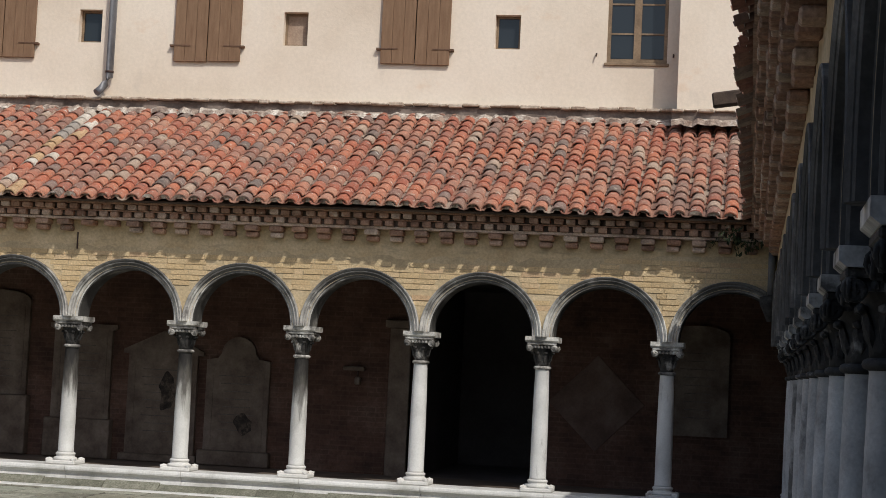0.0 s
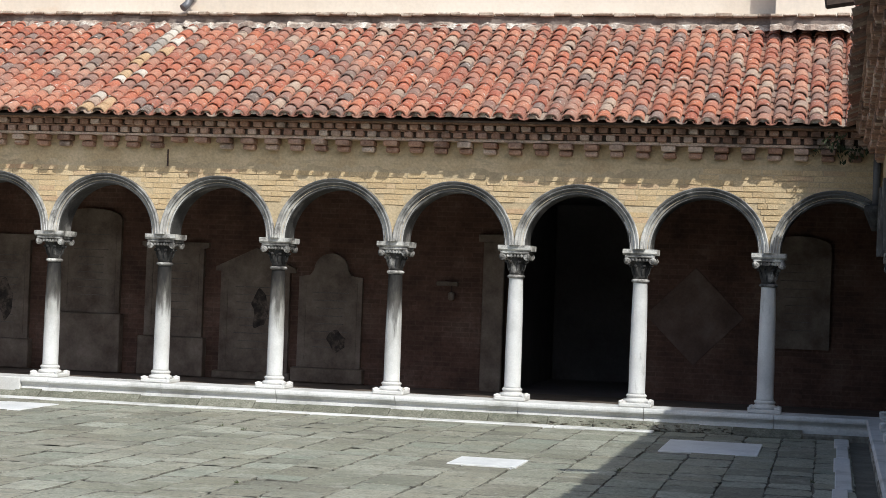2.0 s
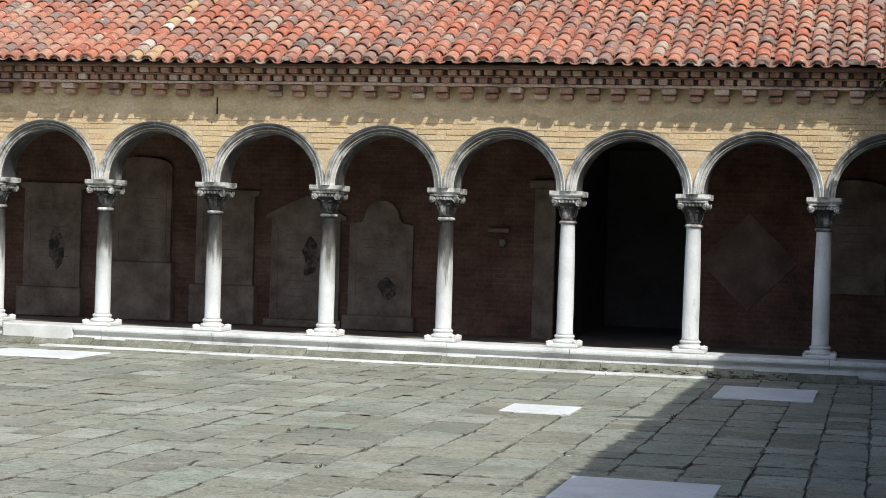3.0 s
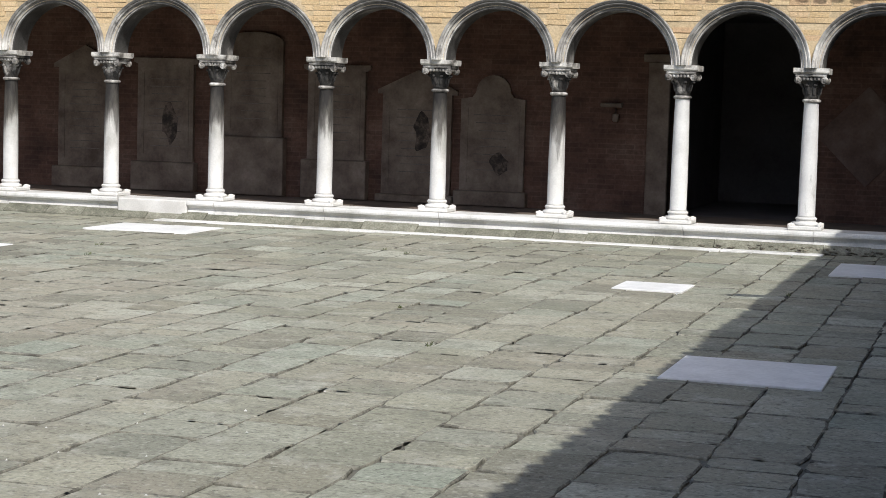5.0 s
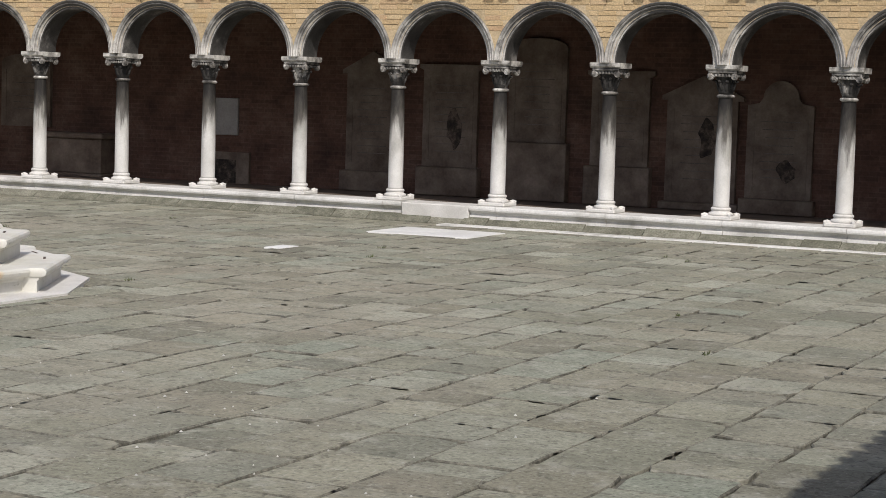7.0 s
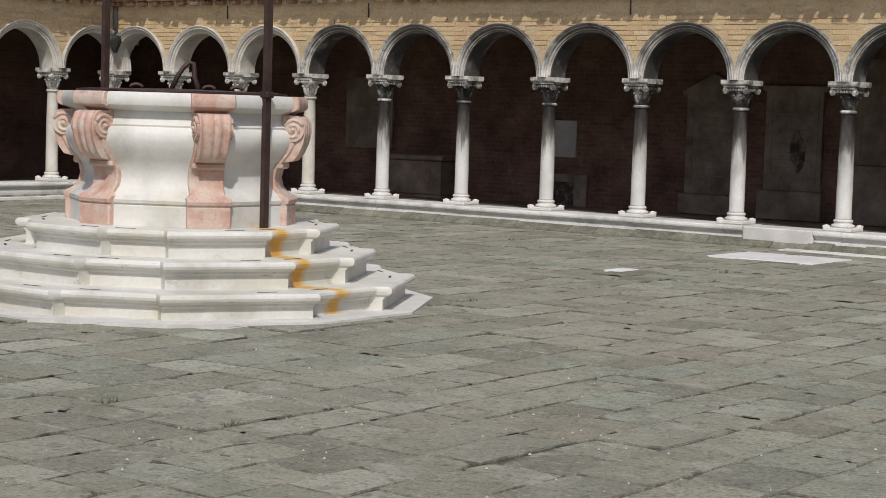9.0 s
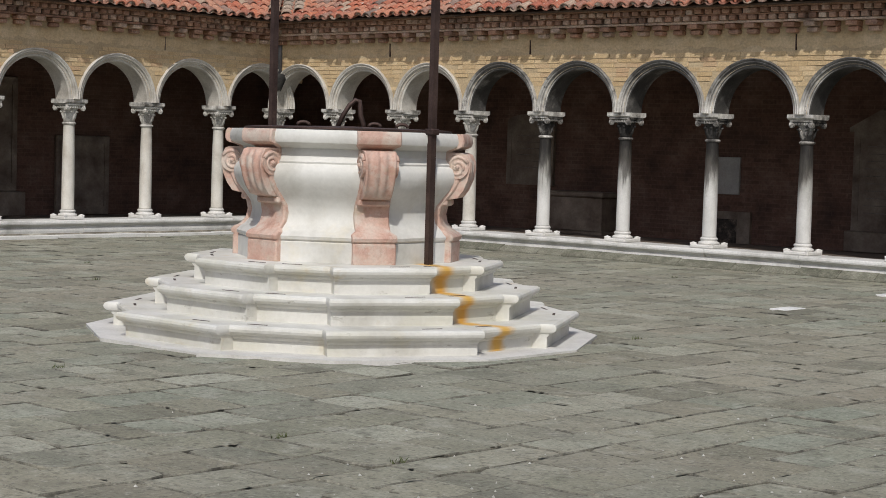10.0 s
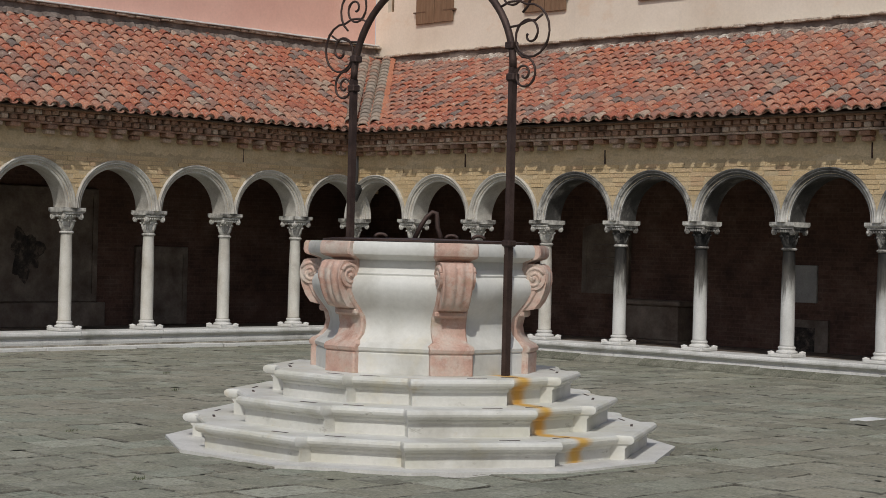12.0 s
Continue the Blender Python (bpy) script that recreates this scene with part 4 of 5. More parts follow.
M["bed"] = material("pale_mortar", [(0.38, (0.17, 0.12, 0.095)), (0.52, (0.34, 0.27, 0.22)), (0.66, (0.60, 0.55, 0.48))], 0.95, 5.0, 40.0, 0.4, 0.4)
M["ledge"] = material("flashing_course", [(0.36, (0.16, 0.11, 0.08)), (0.5, (0.44, 0.36, 0.28)), (0.64, (0.68, 0.62, 0.54))], 0.95, 9.0, 35.0, 0.4, 0.3, "object", [(0, (0.30, 0.22, 0.16)), (1, (0.48, 0.40, 0.32))], rand_mix=0.5)
# Mortar with the shade below the flashing put into its colour.
M["fillet"] = material("mortar_fillet", [(0.3, (0.10, 0.075, 0.062)), (0.7, (0.27, 0.22, 0.19))], 0.95, 2.5, 30.0, 0.4, 0.25)
ledge("ledge_a", Matrix.Translation((0, 2.9, 0)), -26.7, -1.4, 5.43, 3)
ledge("ledge_corner", Matrix.Translation((0, 2.45, 0)), -1.5, 2.7, 5.37, 4)
ledge("ledge_b", Matrix.Translation((-26.8, 0, 0)) @ pose(0, 0, 0, 0, 0, 90), -12.0, 2.85, 5.62, 5, "fillet")

string = part("string_course", rounded_box(-26.90, -26.60, -12.0, 2.84, 5.625, 5.655, 0.006), M["coping"])
tagged(string, "thin pale stone course at the foot of the pink wall", "string course", kind="structure")

# ================= the well =================
def hexring(c_r, half, panel_r, z, jit=0.0):
    """Plan of the well: six faces for the pilasters, standing proud of six panel faces between them."""
    pts = []
    for k in range(6):
        a = math.radians(30 + 60 * k)
        n, t = Vector((math.cos(a), math.sin(a), 0)), Vector((-math.sin(a), math.cos(a), 0))
        p0, p1 = n * c_r - t * half, n * c_r + t * half
        b = a + math.radians(30)
        pn = Vector((math.cos(b), math.sin(b), 0))
        pts += [p0, p1]
        # the panel's plane, met by the returns of the pilaster faces
        q1 = n * (c_r - 0.0) + t * half
        drop = (q1.dot(pn) - panel_r)
        b0 = math.radians(30 + 60 * (k + 1))
        n2, t2 = Vector((math.cos(b0), math.sin(b0), 0)), Vector((-math.sin(b0), math.cos(b0), 0))
        q2 = n2 * c_r - t2 * half
        if drop > 0.002:
            s = drop / n.dot(pn)
            pts += [q1 - n * s, q2 - n2 * s]
    return [WELL + p + Vector((0, 0, z)) for p in pts]


def loft(rings, cap_low=True, cap_top=True):
    bm = bmesh.new()
    vs = [[bm.verts.new(p) for p in r] for r in rings]
    n = len(vs[0])
    for a, b in zip(vs, vs[1:]):
        for i in range(n):
            bm.faces.new((a[i], a[(i + 1) % n], b[(i + 1) % n], b[i]))
    if cap_low:
        bm.faces.new(list(reversed(vs[0])))
    if cap_top:
        bm.faces.new(vs[-1])
    bmesh.ops.recalc_face_normals(bm, faces=list(bm.faces))
    return bm


def rust_run(m, pts, width, colour):
    """A stain that follows a crooked line in plan, frayed by noise."""
    t = m.node_tree
    N, L = t.nodes, t.links
    b = N["Principled BSDF"]
    geo = N.new("ShaderNodeNewGeometry")
    n = N.new("ShaderNodeTexNoise")
    n.inputs["Scale"].default_value, n.inputs["Detail"].default_value = 9.0, 5.0
    L.new(geo.outputs["Position"], n.inputs["Vector"])
    for p, q in pts:
        d = Vector((q[0] - p[0], q[1] - p[1], 0))
        ln = d.length
        d.normalize()
        nrm = Vector((-d.y, d.x, 0))
        sub = N.new("ShaderNodeVectorMath")
        sub.operation = "SUBTRACT"
        sub.inputs[1].default_value = (p[0], p[1], 0)
        L.new(geo.outputs["Position"], sub.inputs[0])
        vals = []
        for axis in (nrm, d):
            dt = N.new("ShaderNodeVectorMath")
            dt.operation = "DOT_PRODUCT"
            dt.inputs[1].default_value = axis
            L.new(sub.outputs[0], dt.inputs[0])
            vals.append(dt.outputs["Value"])
        wob = N.new("ShaderNodeMath")
        wob.operation = "MULTIPLY_ADD"
        wob.inputs[1].default_value = 0.10
        L.new(n.outputs[0], wob.inputs[0])
        off = N.new("ShaderNodeMath")
        off.operation = "ADD"
        off.inputs[1].default_value = -0.05
        L.new(vals[0], off.inputs[0])
        L.new(off.outputs[0], wob.inputs[2])
        ab = N.new("ShaderNodeMath")
        ab.operation = "ABSOLUTE"
        L.new(wob.outputs[0], ab.inputs[0])
        mask = N.new("ShaderNodeMapRange")
        mask.interpolation_type = "SMOOTHSTEP"
        mask.inputs[1].default_value, mask.inputs[2].default_value, mask.inputs[3].default_value, mask.inputs[4].default_value = 0.008, width, 0.85, 0.0
        L.new(ab.outputs[0], mask.inputs[0])
        lo, hi = N.new("ShaderNodeMath"), N.new("ShaderNodeMath")
        lo.operation, hi.operation = "GREATER_THAN", "LESS_THAN"
        lo.inputs[1].default_value, hi.inputs[1].default_value = 0.0, ln
        L.new(vals[1], lo.inputs[0])
        L.new(vals[1], hi.inputs[0])
        m1, m2 = N.new("ShaderNodeMath"), N.new("ShaderNodeMath")
        m1.operation = m2.operation = "MULTIPLY"
        L.new(lo.outputs[0], m1.inputs[0])
        L.new(hi.outputs[0], m1.inputs[1])
        L.new(m1.outputs[0], m2.inputs[0])
        L.new(mask.outputs[0], m2.inputs[1])
        mx = N.new("ShaderNodeMix")
        mx.data_type = "RGBA"
        L.new(m2.outputs[0], mx.inputs[0])
        L.new(b.inputs["Base Color"].links[0].from_socket, mx.inputs[6])
        mx.inputs[7].default_value = (*colour, 1)
        L.new(mx.outputs[2], b.inputs["Base Color"])


M["step"] = M["well"].copy()
M["step"].name = "step_stone"
overlay(M["step"], (0.55, 0.53, 0.42), "noise", 0.46, 0.62, 0.45, 1.3, (1, 1, 1.5))
overlay(M["step"], (0.52, 0.42, 0.25), "noise", 0.60, 0.72, 0.5, 2.6)
overlay(M["step"], (0.26, 0.24, 0.19), "noise", 0.62, 0.70, 0.55, 6.0, (1, 1, 2.5))
rust_run(M["step"], [((-10.86, -10.27), (-10.38, -10.35)), ((-10.38, -10.37), (-10.06, -10.42)), ((-10.06, -10.38), (-9.68, -10.28))], 0.125, (0.64, 0.34, 0.012))
well = thing("well", "hexagonal white and pink stone wellhead on three moulded steps", "well")
part("apron", loft([hexring(2.10, 0.60, 99.0, z) for z in (-0.03, 0.018)]), M["stone_base"], well, "thin white stone apron", sharp=0)
for i, (r, h) in enumerate(((1.93, 0.62), (1.60, 0.52), (1.29, 0.42))):
    z = 0.213 * i
    prof = [(-0.075, 0.0), (-0.075, 0.105), (-0.06, 0.12), (-0.055, 0.135), (-0.02, 0.145), (0.0, 0.162), (0.006, 0.182), (0.0, 0.200), (-0.02, 0.213)]
    part("step", loft([hexring(r + o, h + o * 0.4, r + o - 0.055, z + hh) for o, hh in prof]), M["step"], well, "moulded white stone step", sharp=25)
    for k in range(12):
        a = math.radians(30 * k + (8 if k % 2 else -6))
        rr = (r - 0.14) * (1.0 if k % 2 else 0.985)
        t = Matrix.Translation(WELL) @ Matrix.Rotation(a, 4, "Z") @ Matrix.Translation((rr, 0, 0))
        part("lead_cramp", rounded_box(-0.011, 0.011, -0.085, 0.085, z + 0.208, z + 0.2155, 0.002), M["iron"], well, "dark metal cramp let into the step", at=t)
DRUM = [  # offset of the face and height: plinth, moulding, waist, belly, neck, rim
    (0.900, 0.64), (0.900, 0.80), (0.892, 0.812), (0.91, 0.825), (0.915, 0.85), (0.895, 0.875), (0.845, 0.905), (0.80, 0.96), (0.785, 1.03), (0.80, 1.10), (0.85, 1.17),
    (0.905, 1.24), (0.94, 1.31), (0.945, 1.37), (0.925, 1.415), (0.90, 1.435), (0.905, 1.45), (0.885, 1.465), (0.865, 1.50), (0.87, 1.56), (0.90, 1.575), (0.95, 1.59), (0.975, 1.605), (0.985, 1.635), (0.98, 1.685), (0.965, 1.71)]


def panel_body():
    """The white body between the pilasters, as a lofted hexagon with rounded corners."""
    rings = []
    for r, z in DRUM:
        ring = []
        for k in range(72):
            a = 2 * math.pi * k / 72
            local = (a + math.pi / 6) % (math.pi / 3) - math.pi / 6   # panel middles at 0, 60, ...
            flat = r * 0.97 / math.cos(local)
            ring.append(WELL + Vector((min(flat, r * 1.04) * math.cos(a), min(flat, r * 1.04) * math.sin(a), z)))
        rings.append(ring)
    inner = [[WELL + (p - WELL) * 0.0 + Vector(((p - WELL).x * 0.8, (p - WELL).y * 0.8, zz)) for p in rings[-1]] for zz in (1.71, 1.58)]
    return loft(rings + inner)


part("drum", panel_body(), M["well"], well, "bulging white stone body with moulded rim", sharp=32)


def pilaster(k):
    a = math.radians(30 + 60 * k)
    m = Matrix.Translation(WELL) @ Matrix.Rotation(a, 4, "Z")
    # upright pink strip that follows the body, with a scrolled bracket at the shoulder
    rows = []
    bm = bmesh.new()
    for (r, z), w in zip(DRUM, [0.178] * 3 + [0.186] * 3 + [0.145] * 4 + [0.14] * 10 + [0.155, 0.178, 0.18, 0.18, 0.18, 0.178]):
        o = (0.022 if z > 1.58 or z < 0.88 else 0.024) + r * 1.04
        rows.append([bm.verts.new(m @ Vector(p)) for p in ((r * 0.9, -w, z), (o - 0.012, -w, z), (o, -w + 0.012, z), (o, w - 0.012, z), (o - 0.012, w, z), (r * 0.9, w, z))])
    for p, q in zip(rows, rows[1:]):
        for i in range(6):
            bm.faces.new((p[i], p[(i + 1) % 6], q[(i + 1) % 6], q[i]))
    bm.faces.new(list(reversed(rows[0])))
    bm.faces.new(rows[-1])
    bmesh.ops.recalc_face_normals(bm, faces=list(bm.faces))
    pl = part("pilaster", bm, M["rosso"], well, "pink stone pilaster with scrolled bracket", sharp=32)
    bm = bmesh.new()
    prof = [(0.93, 1.165), (0.99, 1.18), (1.035, 1.24), (1.07, 1.32), (1.09, 1.41), (1.085, 1.485), (1.055, 1.54), (1.015, 1.555), (0.96, 1.535)]
    ys = [-0.138, -0.117, -0.108, -0.063, -0.054, -0.018, -0.009, 0.009, 0.018, 0.054, 0.063, 0.108, 0.117, 0.138]
    dep = [0.0, 0.0, -0.014, -0.014, 0.0, 0.0, -0.012, -0.012, 0.0, 0.0, -0.014, -0.014, 0.0, 0.0]
    grid = [[bm.verts.new(m @ Vector((r + d * min(1, (i + 1) / 4), y * (0.82 + 0.18 * i / 8), z))) for y, d in zip(ys, dep)] for i, (r, z) in enumerate(prof)]
    backs = [[bm.verts.new(m @ Vector((0.88, y * (0.82 + 0.18 * i / 8), z))) for y in (ys[0], ys[-1])] for i, (r, z) in enumerate(prof)]
    for i in range(len(prof) - 1):
        for j in range(len(ys) - 1):
            f = bm.faces.new((grid[i][j], grid[i][j + 1], grid[i + 1][j + 1], grid[i + 1][j]))
            f.smooth = True
        bm.faces.new((backs[i][0], grid[i][0], grid[i + 1][0], backs[i + 1][0]))
        bm.faces.new((grid[i][-1], backs[i][1], backs[i + 1][1], grid[i + 1][-1]))
    bm.faces.new([backs[0][1]] + list(reversed(grid[0])) + [backs[0][0]])
    bm.faces.new([backs[-1][0]] + grid[-1] + [backs[-1][1]])
    bmesh.ops.recalc_face_normals(bm, faces=list(bm.faces))
    part("bracket", bm, M["rosso"], pl)
    part("bracket_band", rounded_box(0.80, 0.905, -0.137, 0.137, 1.105, 1.165, 0.016), M["rosso"], pl, at=m)
    for s in (-1, 1):
        bm = bmesh.new()
        pts = []
        for i in range(22):
            t = i / 21
            q = 0.4 + t * 11.5
            r = 0.092 * (1 - 0.86 * t)
            pts.append(m @ Vector((0.985 + r * math.cos(q), s * 0.141, 1.435 + r * math.sin(q))))
        tube(bm, pts, 0.016, 6)
        t0 = m @ Matrix.Translation((0.985, s * 0.134, 1.435)) @ Matrix.Rotation(math.pi / 2, 4, "X")
        bmesh.ops.create_cone(bm, cap_ends=True, segments=20, radius1=0.098, radius2=0.098, depth=0.025, matrix=t0)
        bmesh.ops.create_uvsphere(bm, u_segments=8, v_segments=6, radius=0.02, matrix=m @ Matrix.Translation((0.985, s * 0.150, 1.435)))
        part("scroll", bm, M["rosso"], pl)
    return pl


for k in range(6):
    pilaster(k)

# iron cover with a bent handle
cover = thing("well_cover", "flat dark iron cover with a bent handle on the wellhead", "well cover")
part("lid", lathe([(0.80, 1.712), (0.88, 1.715), (0.88, 1.73), (0.80, 1.737), (0.1, 1.75), (0.02, 1.75)], 36, False), M["iron"], cover, at=Matrix.Translation((WELL.x, WELL.y, 0)))
bm = bmesh.new()
h0 = WELL + Vector((-0.025, 0.055, 1.74))
sx = Vector((0.707, 0.707, 0))
tube(bm, [h0 + sx * a + Vector((0, 0, z)) for a, z in ((-0.12, 0.0), (-0.07, 0.11), (-0.02, 0.19), (0.03, 0.235), (0.065, 0.225), (0.07, 0.185), (0.075, 0.11), (0.10, 0.04), (0.105, -0.01))], 0.021, 8)
part("handle", bm, M["iron"], cover)
for a in (-0.38, 0.22, 0.45):
    bm = bmesh.new()
    p = WELL + sx * a + Vector((0.1, -0.1, 1.75))
    tube(bm, [p + sx * (0.05 * math.cos(q)) + Vector((0, 0, 0.028 * math.sin(q))) for q in (0, .5, 1.05, 1.57, 2.1, 2.6, 3.14)], 0.016, 6)
    part("hasp", bm, M["iron"], cover)

# iron arch over the well
hoist = thing("well_arch", "dark wrought-iron arch with scrollwork standing over the well", "well arch")
PR, PZ, PH = 0.972, 3.16, 0.86


def pole(s):
    bm = bmesh.new()
    box(bm, -0.022, 0.022, -0.030, 0.030, 0.63, PZ, Matrix.Translation((WELL.x + s * PR, WELL.y, 0)))
    part("pole", bm, M["iron"], hoist)
    for z, r, h, dx in ((1.72, 0.045, 0.05, 0.0), (3.08, 0.042, 0.06, 0.0), (3.34, 0.043, 0.06, -0.020)):
        bm = bmesh.new()
        box(bm, -r, r, -r, r, z - h / 2, z + h / 2, Matrix.Translation((WELL.x + s * (PR + dx), WELL.y, 0)))
        bmesh.ops.bevel(bm, geom=list(bm.edges), offset=0.008, segments=1, affect="EDGES")
        part("collar", bm, M["iron"], hoist)
    bm = bmesh.new()
    box(bm, -0.13, 0.13, -0.016, 0.016, 1.71, 1.73, Matrix.Translation((WELL.x + s * (PR - 0.08), WELL.y, 0)))
    part("tie_bar", bm, M["iron"], hoist)


for s in (-1, 1):
    pole(s)


def spiral(cx, cz, r0, a0, turns, s, r_end=0.02, n=34):
    return [Vector((WELL.x + s * (PR + cx + (r0 + (r_end - r0) * i / n) * math.cos(a0 + turns * 2 * math.pi * i / n)), WELL.y, cz + (r0 + (r_end - r0) * i / n) * math.sin(a0 + turns * 2 * math.pi * i / n))) for i in range(n + 1)]


bm = bmesh.new()
tube(bm, [Vector((WELL.x + PR * math.cos(a), WELL.y, PZ + PH * math.sin(a))) for a in [math.pi * i / 40 for i in range(41)]], 0.032, 8)
part("arch_bar", bm, M["iron"], hoist)
for s in (-1, 1):
    for cx, cz, r0, a0, turns, lead in (
            (0.175, 3.42, 0.25, math.pi * 0.55, -1.8, ((-0.17, 3.66), (-0.06, 3.70), (0.05, 3.70))),
            (0.125, 3.10, 0.14, math.pi * 0.55, -1.7, ((0.02, 3.31), (0.06, 3.27))),
            (0.0, 3.79, 0.21, -math.pi * 0.35, 1.9, ())):
        bm = bmesh.new()
        tube(bm, [Vector((WELL.x + s * (PR + x), WELL.y, z)) for x, z in lead] + spiral(cx, cz, r0, a0, turns, s), 0.012, 6, 0.8)
        part("scroll", bm, M["iron"], hoist)
    bm = bmesh.new()
    tube(bm, [Vector((WELL.x + s * (PR + x), WELL.y, z)) for x, z in ((-0.07, 3.49), (0.06, 3.50), (0.16, 3.53), (0.24, 3.53), (0.31, 3.57))], 0.010, 6)
    part("tendril", bm, M["iron"], hoist)


# ================= upper storey: shutters, windows, pipes =================
M["strap"] = material("painted_rusty_strap", [(0.3, (0.10, 0.055, 0.035)), (0.7, (0.17, 0.10, 0.065))], 0.75, 6.0, 40.0, 0.3, 0.2, metal=0.2)


def shutter_pair(cx, y, z0, z1, half, seed):
    rng = random.Random(seed)
    s = thing("window_shutters", "closed pair of brown plank shutters with iron strap hinges", "shutters", "shutters of the upper storey")
    for side in (-1, 1):
        x0, x1 = (cx - half, cx - 0.006) if side < 0 else (cx + 0.006, cx + half)
        dz = rng.uniform(-0.02, 0.01)
        leaf = thing("shutter_leaf", "", "")
        leaf.parent = s
        w = (x1 - x0) / 3
        for i in range(3):
            part("board", rounded_box(x0 + i * w + 0.0015, x0 + (i + 1) * w - 0.0015, y - 0.055 + rng.uniform(-.002, .002), y - 0.015, z0 + dz, z1, 0.004), M["wood"], leaf)
        edge = x0 if side < 0 else x1
        for zz in (z0 + 0.22, z1 - 0.25):
            bm = bmesh.new()
            box(bm, min(edge - side * 0.25, edge + side * 0.03), max(edge - side * 0.25, edge + side * 0.03), y - 0.062, y - 0.054, zz - 0.009, zz + 0.008)
            box(bm, min(edge, edge + side * 0.06), max(edge, edge + side * 0.06), y - 0.07, y - 0.0, zz - 0.02, zz + 0.008)
            part("hinge", bm, M["strap"], leaf)
    return s


for i, c in enumerate(SHUTTERS):
    shutter_pair(c, 2.9, 6.0, 7.55, 0.50, i)


def small_window(x0, x1, z0, z1, y, seed, board=False):
    w = thing("small_window", "small square window with deep plaster reveal and dark pane" if not board else "small square window boarded with pale brown wood", "window", "small windows of the upper storey")
    bm = bmesh.new()
    t = 0.035
    for b in ((x0, x0 + t, z0, z1), (x1 - t, x1, z0, z1), (x0 + t, x1 - t, z0, z0 + t), (x0 + t, x1 - t, z1 - t, z1)):
        box(bm, b[0], b[1], y + 0.11, y + 0.16, b[2], b[3])
    part("window_frame", bm, M["frame"], w)
    bm = bmesh.new()
    box(bm, x0 + t, x1 - t, y + 0.13, y + 0.14, z0 + t, z1 - t)
    part("pane", bm, M["board"] if board else M["glass"], w)


M["frame"] = material("window_frame_wood", [(0.3, (0.16, 0.11, 0.07)), (0.7, (0.28, 0.20, 0.13))], 0.75, 5.0, 40.0, 0.3, 0.15)
M["board"] = material("pale_board", [(0.3, (0.26, 0.18, 0.13)), (0.7, (0.40, 0.30, 0.23))], 0.8, 5.0, 40.0, 0.3, 0.15)
for i, (a, b) in enumerate(SMALL):
    small_window(a, b, 6.25, 6.74, 2.9, i, i == 1)
small_window(-26.46, -26.28, 6.3, 6.8, 2.9, 9)

win = thing("window_1", "tall casement window with weathered wooden frame and dark panes", "window", kind="structure")
x0, x1, z0, z1, y = -2.46, -1.62, 6.08, 7.6, 2.9
bm = bmesh.new()
for b in ((x0, x0 + .05, z0, z1), (x1 - .05, x1, z0, z1), (x0 + .05, x1 - .05, z0, z0 + .06), (x0 + .05, x1 - .05, z1 - .06, z1), ((x0 + x1) / 2 - .05, (x0 + x1) / 2 + .05, z0 + .06, z1 - .06)):
    box(bm, b[0], b[1], y + 0.02, y + 0.09, b[2], b[3])
for zz in (6.50, 6.92, 7.28):
    for a, b in ((x0 + .05, (x0 + x1) / 2 - .05), ((x0 + x1) / 2 + .05, x1 - .05)):
        box(bm, a, b, y + 0.04, y + 0.075, zz - 0.012, zz + 0.012)
part("window_frame", bm, M["frame"], win)
zs = (6.14, 6.50, 6.92, 7.28, 7.54)
for za, zb in zip(zs, zs[1:]):
    for a, b in ((x0 + .05, (x0 + x1) / 2 - .05), ((x0 + x1) / 2 + .05, x1 - .05)):
        bm = bmesh.new()
        box(bm, a, b, y + 0.055, y + 0.061, za + .012, zb - .012)
        part("pane", bm, M["glass"], win)
part("window_sill", rounded_box(x0 - 0.03, x1 + 0.03, y - 0.03, y + 0.02, z0 - 0.04, z0, 0.006), M["frame"], win)
for x in (-2.60, -1.53):
    bm = bmesh.new()
    tube(bm, [Vector((x, 2.9, 6.20)), Vector((x, 2.85, 6.20)), Vector((x, 2.84, 6.16))], 0.012, 6)
    tagged(part("shutter_hook", bm, M["iron"]), "small iron hook in the plaster wall", "hook", "shutter hooks")

pipe = thing("downpipe", "grey metal rainwater pipe with elbow on the plaster wall", "downpipe")
bm = bmesh.new()
tube(bm, [Vector((-9.70, 2.80, 9.0)), Vector((-9.70, 2.80, 5.72)), Vector((-9.75, 2.78, 5.62)), Vector((-9.79, 2.72, 5.53)), Vector((-9.83, 2.66, 5.47))], 0.055, 14)
part("pipe_run", bm, M["pipe"], pipe)
for z in (5.80, 7.2):
    part("pipe_clip", lathe([(0.062, z - 0.015), (0.062, z + 0.015)], 14), M["iron"], pipe, at=Matrix.Translation((-9.70, 2.80, 0)))
# small downpipe with carved outlet in the corner of the court
pc = thing("corner_downpipe", "thin grey downpipe ending in a carved stone bracket", "downpipe")
bm = bmesh.new()
tube(bm, [Vector((-24.03, -0.02, 3.5)), Vector((-24.03, -0.02, 2.75))], 0.045, 10)
part("pipe_run", bm, M["pipe"], pc)
part("bracket_stone", lathe([(0.03, 2.45), (0.07, 2.55), (0.12, 2.66), (0.12, 2.74), (0.06, 2.76)], 12), M["crust"], pc, at=Matrix.Translation((-24.02, -0.03, 0)))
pc2 = thing("corner_downpipe", "thin grey downpipe ending in a carved stone bracket", "downpipe")
bm = bmesh.new()
tube(bm, [Vector((-0.13, -0.04, 3.5)), Vector((-0.13, -0.04, 2.75))], 0.045, 10)
part("pipe_run", bm, M["pipe"], pc2)
